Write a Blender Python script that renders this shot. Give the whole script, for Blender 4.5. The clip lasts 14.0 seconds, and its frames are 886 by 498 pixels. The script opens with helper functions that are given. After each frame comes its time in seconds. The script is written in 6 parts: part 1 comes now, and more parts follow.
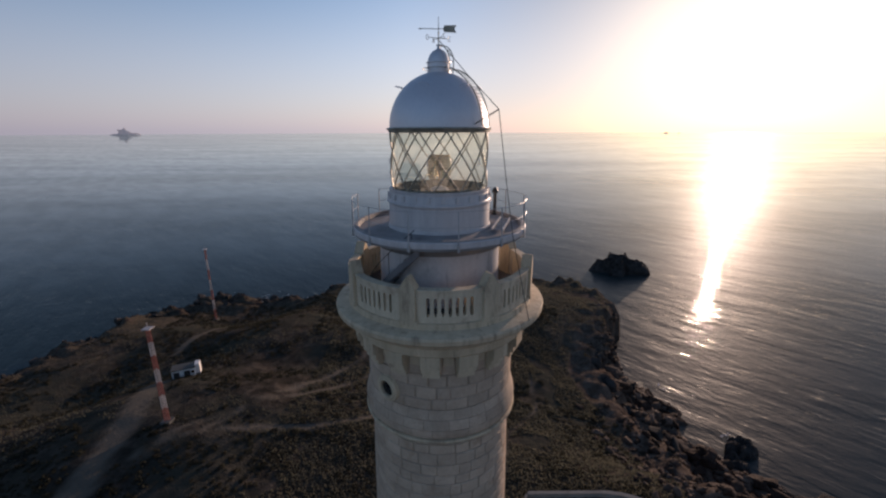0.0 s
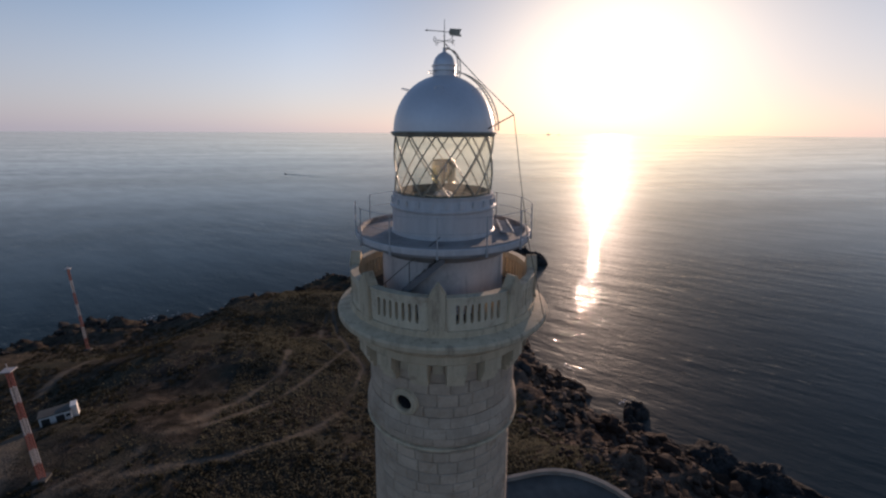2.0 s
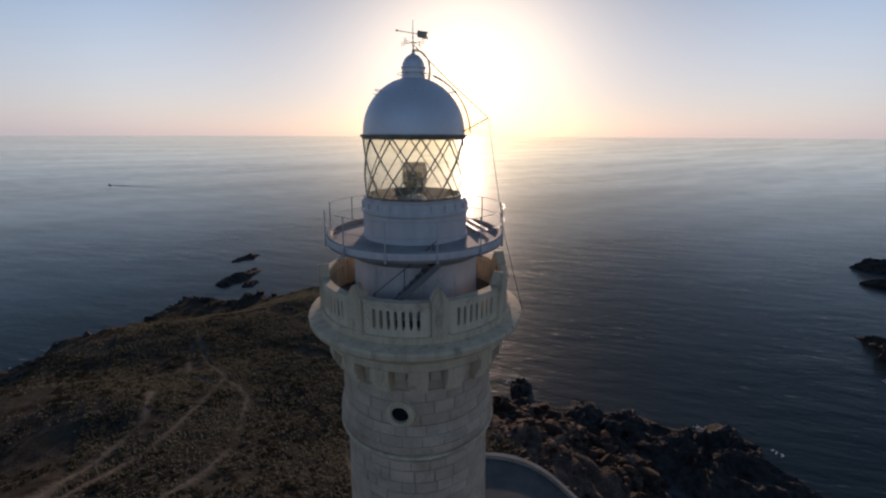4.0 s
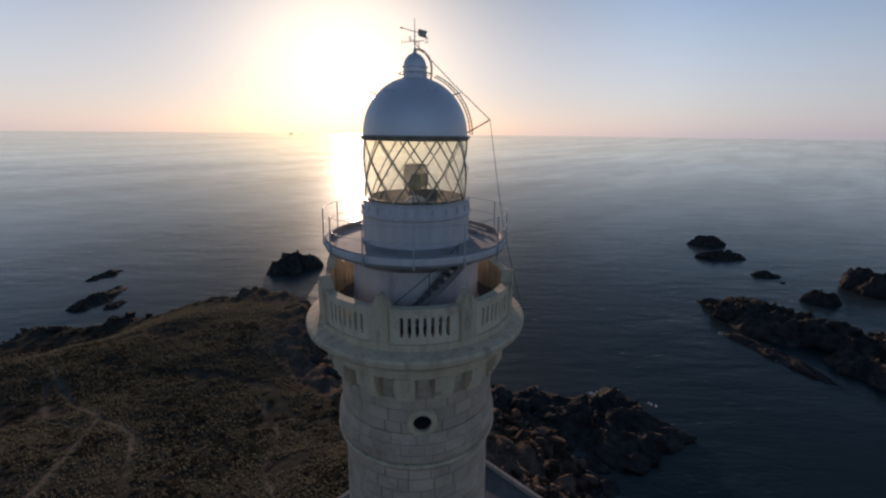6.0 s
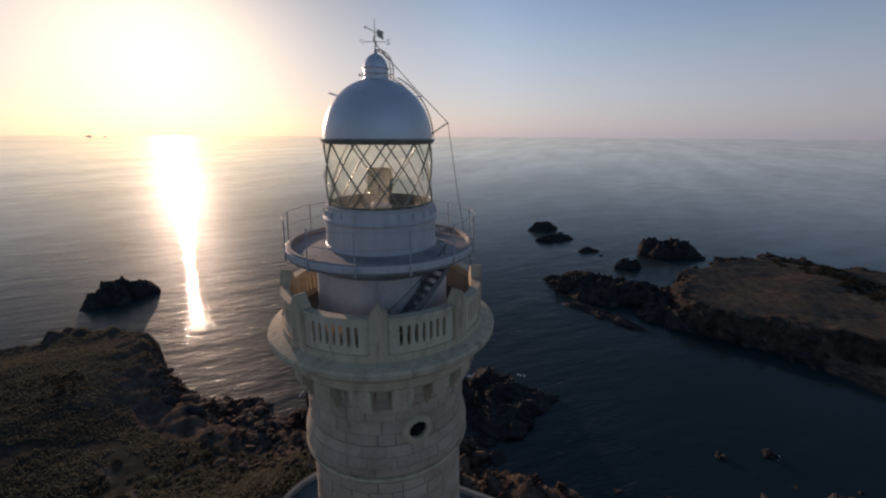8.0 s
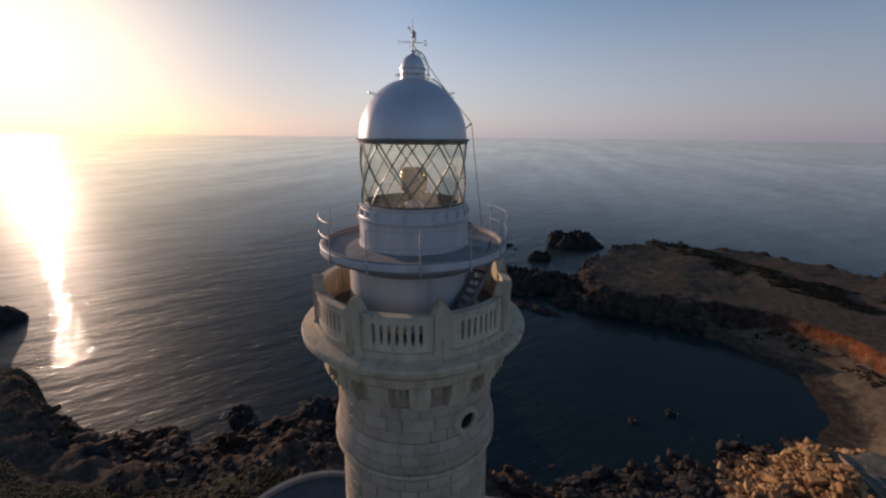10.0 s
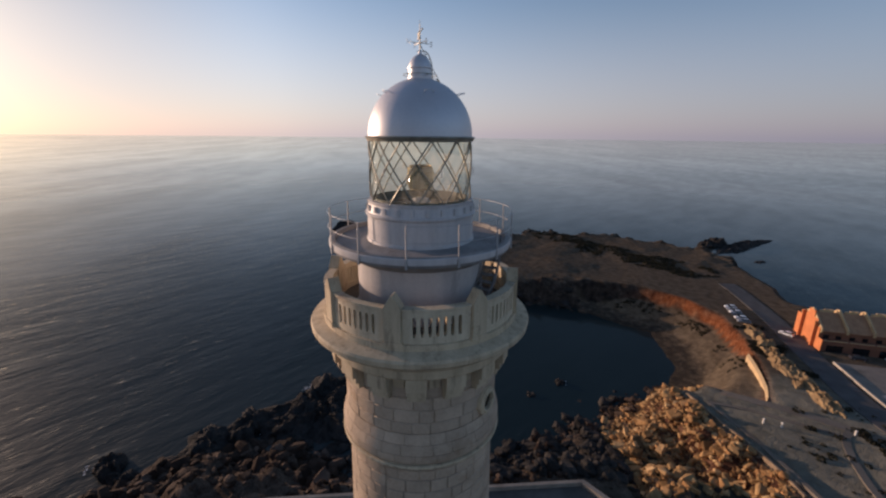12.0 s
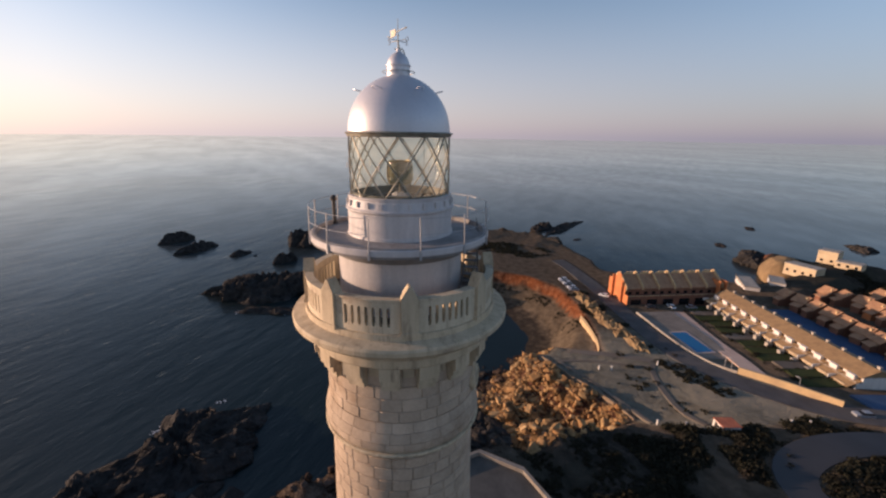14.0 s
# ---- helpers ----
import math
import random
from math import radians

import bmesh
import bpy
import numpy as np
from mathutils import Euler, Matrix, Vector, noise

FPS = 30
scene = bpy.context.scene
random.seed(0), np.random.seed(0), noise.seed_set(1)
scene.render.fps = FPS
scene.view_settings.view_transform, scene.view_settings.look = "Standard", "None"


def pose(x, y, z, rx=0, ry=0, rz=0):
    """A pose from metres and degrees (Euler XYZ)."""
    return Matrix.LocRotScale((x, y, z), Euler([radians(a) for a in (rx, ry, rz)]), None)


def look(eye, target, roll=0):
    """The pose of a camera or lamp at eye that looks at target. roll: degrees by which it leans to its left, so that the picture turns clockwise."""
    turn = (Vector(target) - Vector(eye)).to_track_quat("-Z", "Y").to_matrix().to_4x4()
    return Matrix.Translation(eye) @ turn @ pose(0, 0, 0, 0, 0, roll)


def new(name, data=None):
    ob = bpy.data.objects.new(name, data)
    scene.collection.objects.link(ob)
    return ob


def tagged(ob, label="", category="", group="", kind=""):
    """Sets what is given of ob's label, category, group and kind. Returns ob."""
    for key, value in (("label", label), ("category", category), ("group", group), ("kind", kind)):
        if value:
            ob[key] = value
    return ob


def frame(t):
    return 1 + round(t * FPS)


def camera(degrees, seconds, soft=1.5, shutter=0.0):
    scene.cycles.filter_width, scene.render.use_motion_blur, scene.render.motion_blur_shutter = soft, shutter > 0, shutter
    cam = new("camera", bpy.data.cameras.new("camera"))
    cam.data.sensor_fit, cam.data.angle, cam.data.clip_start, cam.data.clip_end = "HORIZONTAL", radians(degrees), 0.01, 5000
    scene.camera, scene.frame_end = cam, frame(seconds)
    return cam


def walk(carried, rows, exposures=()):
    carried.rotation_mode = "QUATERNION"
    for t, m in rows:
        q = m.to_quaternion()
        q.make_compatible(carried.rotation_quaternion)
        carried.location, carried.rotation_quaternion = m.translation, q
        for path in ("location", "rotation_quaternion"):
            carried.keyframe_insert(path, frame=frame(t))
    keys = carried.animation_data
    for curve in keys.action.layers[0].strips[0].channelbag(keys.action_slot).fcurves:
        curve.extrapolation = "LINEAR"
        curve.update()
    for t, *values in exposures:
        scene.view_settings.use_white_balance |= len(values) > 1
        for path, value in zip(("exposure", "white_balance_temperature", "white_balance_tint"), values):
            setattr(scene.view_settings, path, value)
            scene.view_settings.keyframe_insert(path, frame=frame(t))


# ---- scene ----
cam = camera(93.6, 14.0, soft=2.3)
PATH = [
    (0, (0.002, -15.824, 80.011), (0.018, -13.901, 79.463), -0.17),
    (0.5, (-1.034, -15.685, 80.010), (-0.876, -13.768, 79.462), -0.03),
    (1, (-1.936, -15.546, 80.023), (-1.662, -13.642, 79.477), 0.05),
    (1.5, (-2.918, -15.283, 80.108), (-2.540, -13.398, 79.559), 0.17),
    (2, (-3.832, -15.088, 80.141), (-3.358, -13.223, 79.594), 0.40),
    (2.5, (-4.823, -14.813, 80.149), (-4.217, -12.986, 79.605), 0.54),
    (3, (-5.704, -14.512, 80.133), (-4.941, -12.744, 79.593), 0.39),
    (5.5, (-9.647, -11.458, 80.131), (-8.318, -10.063, 79.595), 0.52),
    (6, (-10.344, -10.820, 80.229), (-8.923, -9.520, 79.688), 0.65),
    (6.5, (-11.000, -10.049, 80.274), (-9.446, -8.913, 79.734), 0.58),
    (7, (-11.560, -9.299, 80.286), (-9.902, -8.316, 79.751), 0.45),
    (7.5, (-12.088, -8.436, 80.276), (-10.355, -7.592, 79.743), 0.43),
    (8, (-12.539, -7.567, 80.259), (-10.757, -6.829, 79.727), 0.29),
    (10.5, (-14.439, -2.596, 80.232), (-12.526, -2.349, 79.704), 0.55),
    (11, (-14.641, -1.520, 80.184), (-12.717, -1.384, 79.656), 0.51),
    (11.5, (-14.857, -0.354, 80.212), (-12.929, -0.377, 79.678), 0.83),
    (12, (-15.001, 0.746, 80.152), (-13.082, 0.544, 79.625), 0.59),
    (12.5, (-15.020, 1.970, 80.149), (-13.133, 1.573, 79.618), 0.81),
    (13, (-15.010, 3.135, 80.136), (-13.171, 2.555, 79.605), 0.84),
    (13.5, (-14.809, 4.393, 80.062), (-13.033, 3.639, 79.536), 0.83),
    (14, (-14.463, 5.499, 80.004), (-12.740, 4.629, 79.479), 0.76),
]
walk(cam, [(t, look(eye, target, roll)) for t, eye, target, roll in PATH],
     exposures=[(0.0, 0.1, 5300, 21), (3.0, -0.06, 5240, 20), (5.5, -0.1, 5220, 19), (8.0, -0.2, 5300, 20), (11.0, -0.08, 5340, 20), (12.5, 0.22, 5560, 21), (14.0, 0.46, 5720, 22)])
# low morning sun over the sea
SUN_AZ, SUN_EL = 35.3, 6.5
world = bpy.data.worlds.new("world")
scene.world = world
world.use_nodes = True
wn = world.node_tree.nodes
sky = wn.new("ShaderNodeTexSky")
sky.sky_type = "NISHITA"
sky.sun_disc = False
sky.sun_elevation = radians(SUN_EL)
sky.sun_rotation = radians(SUN_AZ)
sky.altitude = 80
sky.air_density, sky.dust_density, sky.ozone_density = 1.0, 1.1, 1.2
wn["Background"].inputs["Strength"].default_value = 0.145
# morning haze, thickest at the horizon all round
wl = world.node_tree.links
way = wn.new("ShaderNodeTexCoord")
split = wn.new("ShaderNodeSeparateXYZ")
wl.new(way.outputs["Generated"], split.inputs[0])
haze = wn.new("ShaderNodeMapRange")
haze.interpolation_type = "SMOOTHERSTEP"
for key, value in (("From Min", -0.02), ("From Max", 0.37), ("To Min", 0.64), ("To Max", 0.0)):
    haze.inputs[key].default_value = value
wl.new(split.outputs["Z"], haze.inputs["Value"])
veil = wn.new("ShaderNodeMix")
veil.data_type = "RGBA"
# brighter and warmer towards the sun, thin and blue away from it
sunward = wn.new("ShaderNodeVectorMath")
sunward.operation = "DOT_PRODUCT"
sunward.inputs[1].default_value = (math.sin(radians(SUN_AZ)), math.cos(radians(SUN_AZ)), 0.0)
wl.new(way.outputs["Generated"], sunward.inputs[0])
turn01 = wn.new("ShaderNodeMapRange")
turn01.inputs["From Min"].default_value, turn01.inputs["From Max"].default_value = -1.0, 1.0
wl.new(sunward.outputs["Value"], turn01.inputs["Value"])
tints = wn.new("ShaderNodeValToRGB")
tints.color_ramp.elements[0].position, tints.color_ramp.elements[0].color = 0.22, (1.75, 1.72, 2.08, 1)
tints.color_ramp.elements[1].position, tints.color_ramp.elements[1].color = 0.88, (4.95, 4.4, 4.05, 1)
mid = tints.color_ramp.elements.new(0.55)
mid.color = (3.3, 2.9, 2.85, 1)
wl.new(turn01.outputs["Result"], tints.inputs["Fac"])
wl.new(tints.outputs["Color"], veil.inputs[7])
wl.new(haze.outputs["Result"], veil.inputs[0])
# the thick morning air dims the sky round the low sun
SUN_WAY = (math.sin(radians(SUN_AZ)) * math.cos(radians(SUN_EL)), math.cos(radians(SUN_AZ)) * math.cos(radians(SUN_EL)), math.sin(radians(SUN_EL)))
near_sun = wn.new("ShaderNodeVectorMath")
near_sun.operation = "DOT_PRODUCT"
near_sun.inputs[1].default_value = SUN_WAY
wl.new(way.outputs["Generated"], near_sun.inputs[0])
dim = wn.new("ShaderNodeMapRange")
dim.interpolation_type = "SMOOTHSTEP"
for key, value in (("From Min", 0.76), ("From Max", 0.98), ("To Min", 1.0), ("To Max", 0.58)):
    dim.inputs[key].default_value = value
wl.new(near_sun.outputs["Value"], dim.inputs["Value"])
dimmed = wn.new("ShaderNodeVectorMath")
dimmed.operation = "SCALE"
wl.new(sky.outputs["Color"], dimmed.inputs[0])
wl.new(dim.outputs["Result"], dimmed.inputs["Scale"])
wl.new(dimmed.outputs["Vector"], veil.inputs[6])
wl.new(veil.outputs[2], wn["Background"].inputs["Color"])

sun_data = bpy.data.lights.new("sun", "SUN")
sun_data.energy, sun_data.angle, sun_data.color = 4.6, radians(0.6), (1.0, 0.66, 0.38)
sun = new("sun", sun_data)
az, el = radians(SUN_AZ), radians(SUN_EL)
sun.matrix_world = look((300 * math.sin(az), 300 * math.cos(az), 300 * math.tan(el)), (0, 0, 0))


# ---- building blocks ----
class Geo:
    """Vertices and faces of one mesh, gathered piece by piece."""

    def __init__(self):
        self.v, self.f = [], []

    def add(self, verts, faces):
        n = len(self.v)
        self.v += [tuple(p) for p in verts]
        self.f += [tuple(n + i for i in face) for face in faces]
        return self

    def lathe(self, profile, seg=64, start=0.0, sweep=360.0, close=False):
        """Profile of (radius, height), turned about z; close joins its last point to its first."""
        full = abs(sweep - 360) < 1e-6
        cols = seg if full else seg + 1
        n, m = len(self.v), len(profile)
        for i in range(cols):
            a = radians(start + sweep * i / seg)
            c, s = math.cos(a), math.sin(a)
            self.v += [(r * c, r * s, z) for r, z in profile]
        for i in range(seg):
            p, q = n + i * m, n + ((i + 1) % cols) * m
            for k in range(m if close else m - 1):
                l = (k + 1) % m
                self.f.append((p + k, q + k, q + l, p + l))
        if close and not full:
            self.f.append(tuple(n + k for k in range(m)))
            self.f.append(tuple(n + seg * m + k for k in reversed(range(m))))
        return self

    def box(self, size, m=None, taper=1.0):
        """A box centred on its base at the origin of m."""
        x, y, z = size[0] / 2, size[1] / 2, size[2]
        t = taper
        p = [(-x, -y, 0), (x, -y, 0), (x, y, 0), (-x, y, 0), (-x * t, -y * t, z), (x * t, -y * t, z), (x * t, y * t, z), (-x * t, y * t, z)]
        if m is not None:
            p = [m @ Vector(q) for q in p]
        return self.add(p, [(3, 2, 1, 0), (4, 5, 6, 7), (0, 1, 5, 4), (1, 2, 6, 5), (2, 3, 7, 6), (3, 0, 4, 7)])

    def tube(self, points, r, seg=6, closed=False):
        points = [Vector(p) for p in points]
        n, m = len(self.v), len(points)
        for i, p in enumerate(points):
            a = points[i - 1] if i or closed else p
            b = points[(i + 1) % m] if i < m - 1 or closed else p
            d = (b - a).normalized()
            u = d.cross(Vector((0, 0, 1)) if abs(d.z) < 0.9 else Vector((1, 0, 0))).normalized()
            w = d.cross(u)
            rr = r[i] if isinstance(r, (list, tuple)) else r
            self.v += [tuple(p + rr * (math.cos(k * math.tau / seg) * u + math.sin(k * math.tau / seg) * w)) for k in range(seg)]
        for i in range(m if closed else m - 1):
            p, q = n + i * seg, n + ((i + 1) % m) * seg
            self.f += [(p + k, p + (k + 1) % seg, q + (k + 1) % seg, q + k) for k in range(seg)]
        if not closed:
            self.f += [tuple(n + k for k in reversed(range(seg))), tuple(n + (m - 1) * seg + k for k in range(seg))]
        return self

    def prism(self, outline, z0, z1, m=None):
        """A flat outline (x, y), counter-clockwise, raised from z0 to z1."""
        k = len(outline)
        p = [(x, y, z0) for x, y in outline] + [(x, y, z1) for x, y in outline]
        if m is not None:
            p = [m @ Vector(q) for q in p]
        return self.add(p, [tuple(reversed(range(k))), tuple(range(k, 2 * k))] + [(i, (i + 1) % k, k + (i + 1) % k, k + i) for i in range(k)])

    def mesh(self, name, material=None, smooth=False):
        me = bpy.data.meshes.new(name)
        me.from_pydata(self.v, [], self.f)
        if material:
            me.materials.append(material)
        if smooth:
            me.shade_smooth()
            me.set_sharp_from_angle(angle=radians(smooth))
        me.update()
        return me


def part(name, geo, material, parent, label="", smooth=False, m=None):
    ob = new(name, geo if isinstance(geo, bpy.types.Mesh) else geo.mesh(name, material, smooth))
    if parent is not None:
        ob.parent = parent
    if m is not None:
        ob.matrix_basis = m
    return tagged(ob, label) if label else ob


def thing(name, m, label, category, group="", kind=""):
    ob = new(name)
    ob.empty_display_size = 0.5
    ob.matrix_basis = m
    return tagged(ob, label, category, group, kind)


def solid(name, geo, material, label, category, group="", kind="", smooth=False, m=None):
    return tagged(part(name, geo, material, None, "", smooth, m), label, category, group, kind)


# ---- materials ----
def material(name):
    mt = bpy.data.materials.new(name)
    mt.use_nodes = True
    nt = mt.node_tree
    return mt, nt, nt.nodes["Principled BSDF"]


def nd(nt, kind, **values):
    n = nt.nodes.new(kind)
    for key, value in values.items():
        n.inputs[key].default_value = value
    return n


def noise_tex(nt, scale, detail=4.0, rough=0.55, vec=None):
    n = nd(nt, "ShaderNodeTexNoise", Scale=scale, Detail=detail, Roughness=rough)
    if vec is not None:
        nt.links.new(vec, n.inputs["Vector"])
    return n.outputs["Fac"]


def ramp(nt, fac, *stops):
    n = nt.nodes.new("ShaderNodeValToRGB")
    cr = n.color_ramp
    while len(cr.elements) < len(stops):
        cr.elements.new(0.5)
    for e, (pos, col) in zip(cr.elements, stops):
        e.position = pos
        e.color = (*col, 1) if len(col) == 3 else col
    nt.links.new(fac, n.inputs["Fac"])
    return n.outputs["Color"]


def mix(nt, fac, a, b, blend="MIX"):
    n = nt.nodes.new("ShaderNodeMix")
    n.data_type, n.blend_type = "RGBA", blend
    for sock, v in ((n.inputs[0], fac), (n.inputs[6], a), (n.inputs[7], b)):
        if isinstance(v, bpy.types.NodeSocket):
            nt.links.new(v, sock)
        elif isinstance(v, (int, float)):
            sock.default_value = v
        else:
            sock.default_value = (*v, 1)
    return n.outputs[2]


def math_node(nt, op, a, b=0.0, clamp=False):
    n = nt.nodes.new("ShaderNodeMath")
    n.operation, n.use_clamp = op, clamp
    for sock, v in ((n.inputs[0], a), (n.inputs[1], b)):
        if isinstance(v, bpy.types.NodeSocket):
            nt.links.new(v, sock)
        else:
            sock.default_value = v
    return n.outputs[0]


def bump(nt, bsdf, height, strength, distance):
    n = nd(nt, "ShaderNodeBump", Strength=strength, Distance=distance)
    nt.links.new(height, n.inputs["Height"])
    nt.links.new(n.outputs["Normal"], bsdf.inputs["Normal"])
    return n


def worn(name, light, dark, scale=1.0, rough=0.8, metal=0.0, grain=12.0, relief=0.01, stain=None, per_object=0.0, streaks=False):
    """A weathered surface: two scales of variation between two colours, stains, fine relief."""
    mt, nt, bsdf = material(name)
    pos = nt.nodes.new("ShaderNodeNewGeometry").outputs["Position"]
    if streaks:
        mp = nd(nt, "ShaderNodeMapping", Scale=(1, 1, 0.18))
        nt.links.new(pos, mp.inputs["Vector"])
        big = noise_tex(nt, scale * 2.2, 5, 0.6, mp.outputs["Vector"])
    else:
        big = noise_tex(nt, scale, 4, 0.6, pos)
    fine = noise_tex(nt, grain, 6, 0.65, pos)
    both = math_node(nt, "ADD", math_node(nt, "MULTIPLY", big, 0.65), math_node(nt, "MULTIPLY", fine, 0.35))
    col = ramp(nt, both, (0.36, dark), (0.62, light))
    if stain:
        spots = ramp(nt, noise_tex(nt, scale * 0.7, 7, 0.7, pos), (0.56, (0, 0, 0)), (0.68, (1, 1, 1)))
        col = mix(nt, spots, col, stain)
    if stain and streaks:
        runs = ramp(nt, noise_tex(nt, scale * 3.1, 6, 0.7, mp.outputs["Vector"]), (0.55, (0, 0, 0)), (0.72, (0.8, 0.8, 0.8)))
        col = mix(nt, runs, col, tuple(0.62 * c for c in stain))
    if per_object:
        rnd = nt.nodes.new("ShaderNodeObjectInfo").outputs["Random"]
        hsv = nd(nt, "ShaderNodeHueSaturation", Fac=1.0)
        nt.links.new(math_node(nt, "ADD", math_node(nt, "MULTIPLY", rnd, per_object), 1 - per_object / 2), hsv.inputs["Value"])
        nt.links.new(col, hsv.inputs["Color"])
        col = hsv.outputs["Color"]
    nt.links.new(col, bsdf.inputs["Base Color"])
    nt.links.new(math_node(nt, "ADD", math_node(nt, "MULTIPLY", fine, 0.2), rough - 0.1, True), bsdf.inputs["Roughness"])
    bsdf.inputs["Metallic"].default_value = metal
    if rough >= 0.9:
        bsdf.inputs["Specular IOR Level"].default_value = 0.08
    if relief:
        bump(nt, bsdf, fine, 0.6, relief)
    return mt


STONE = worn("ashlar_stone", (0.52, 0.405, 0.29), (0.36, 0.275, 0.192), 0.9, 0.85, grain=9, relief=0.02, per_object=0.20, stain=(0.33, 0.235, 0.15))
STONE_SMOOTH = worn("dressed_stone", (0.60, 0.49, 0.325), (0.42, 0.332, 0.212), 1.1, 0.85, grain=18, relief=0.008, stain=(0.32, 0.24, 0.16), streaks=True)
MORTAR = worn("mortar", (0.38, 0.305, 0.22), (0.23, 0.185, 0.135), 2.0, 0.95, grain=30)
CREAM_STONE = worn("cream_washed_stone", (0.66, 0.56, 0.39), (0.50, 0.41, 0.275), 1.3, 0.85, grain=16, relief=0.006, stain=(0.40, 0.30, 0.20), streaks=True)
PLASTER = worn("white_plaster", (0.58, 0.54, 0.51), (0.44, 0.41, 0.395), 0.8, 0.7, grain=10, relief=0.004, streaks=True, stain=(0.36, 0.33, 0.31))
WHITE_PAINT = worn("white_paint", (0.60, 0.56, 0.53), (0.46, 0.43, 0.41), 1.6, 0.5, grain=18, relief=0.002, streaks=True)
SILVER = worn("silver_paint", (0.68, 0.655, 0.66), (0.58, 0.565, 0.575), 0.5, 0.47, 0.5, grain=9, relief=0.001)
DARK_METAL = worn("dark_iron", (0.10, 0.095, 0.09), (0.05, 0.045, 0.04), 3.0, 0.5, 0.6, grain=25, relief=0.001)
BAR_METAL = worn("glazing_bar_paint", (0.38, 0.345, 0.26), (0.22, 0.195, 0.145), 3.0, 0.45, 0.3, grain=25, relief=0.001)
RAIL_PAINT = worn("rail_paint", (0.50, 0.48, 0.46), (0.34, 0.33, 0.32), 3.0, 0.5, 0.3, grain=25, relief=0.001)
DECK = worn("deck_screed", (0.30, 0.28, 0.26), (0.18, 0.17, 0.16), 1.2, 0.8, grain=15, stain=(0.14, 0.12, 0.11))
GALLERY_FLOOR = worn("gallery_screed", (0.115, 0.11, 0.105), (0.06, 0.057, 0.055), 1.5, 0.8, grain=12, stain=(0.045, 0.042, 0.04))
BRASS = worn("brass", (0.55, 0.42, 0.20), (0.36, 0.26, 0.12), 4.0, 0.35, 0.9, grain=20, relief=0.001)


def glass_material(name, tint, rough=0.02):
    mt, nt, bsdf = material(name)
    tr = nd(nt, "ShaderNodeBsdfTransparent", Color=(*tint, 1))
    gl = nd(nt, "ShaderNodeBsdfGlossy", Roughness=rough, Color=(1, 1, 1, 1))
    mx = nt.nodes.new("ShaderNodeMixShader")
    lw = nd(nt, "ShaderNodeLayerWeight", Blend=0.5)
    edge = math_node(nt, "POWER", lw.outputs["Facing"], 5.0)
    nt.links.new(math_node(nt, "ADD", math_node(nt, "MULTIPLY", edge, 0.7), 0.05, True), mx.inputs["Fac"])
    nt.links.new(tr.outputs[0], mx.inputs[1])
    nt.links.new(gl.outputs[0], mx.inputs[2])
    film = nd(nt, "ShaderNodeBsdfTranslucent", Color=(0.9, 0.9, 0.82, 1))
    dirty = nt.nodes.new("ShaderNodeMixShader")
    pos = nt.nodes.new("ShaderNodeNewGeometry").outputs["Position"]
    nt.links.new(math_node(nt, "MULTIPLY", noise_tex(nt, 1.4, 4, 0.6, pos), 0.22), dirty.inputs["Fac"])
    nt.links.new(mx.outputs[0], dirty.inputs[1])
    nt.links.new(film.outputs[0], dirty.inputs[2])
    nt.links.new(dirty.outputs[0], nt.nodes["Material Output"].inputs["Surface"])
    return mt


GLASS = glass_material("lantern_glass", (0.93, 0.94, 0.88))

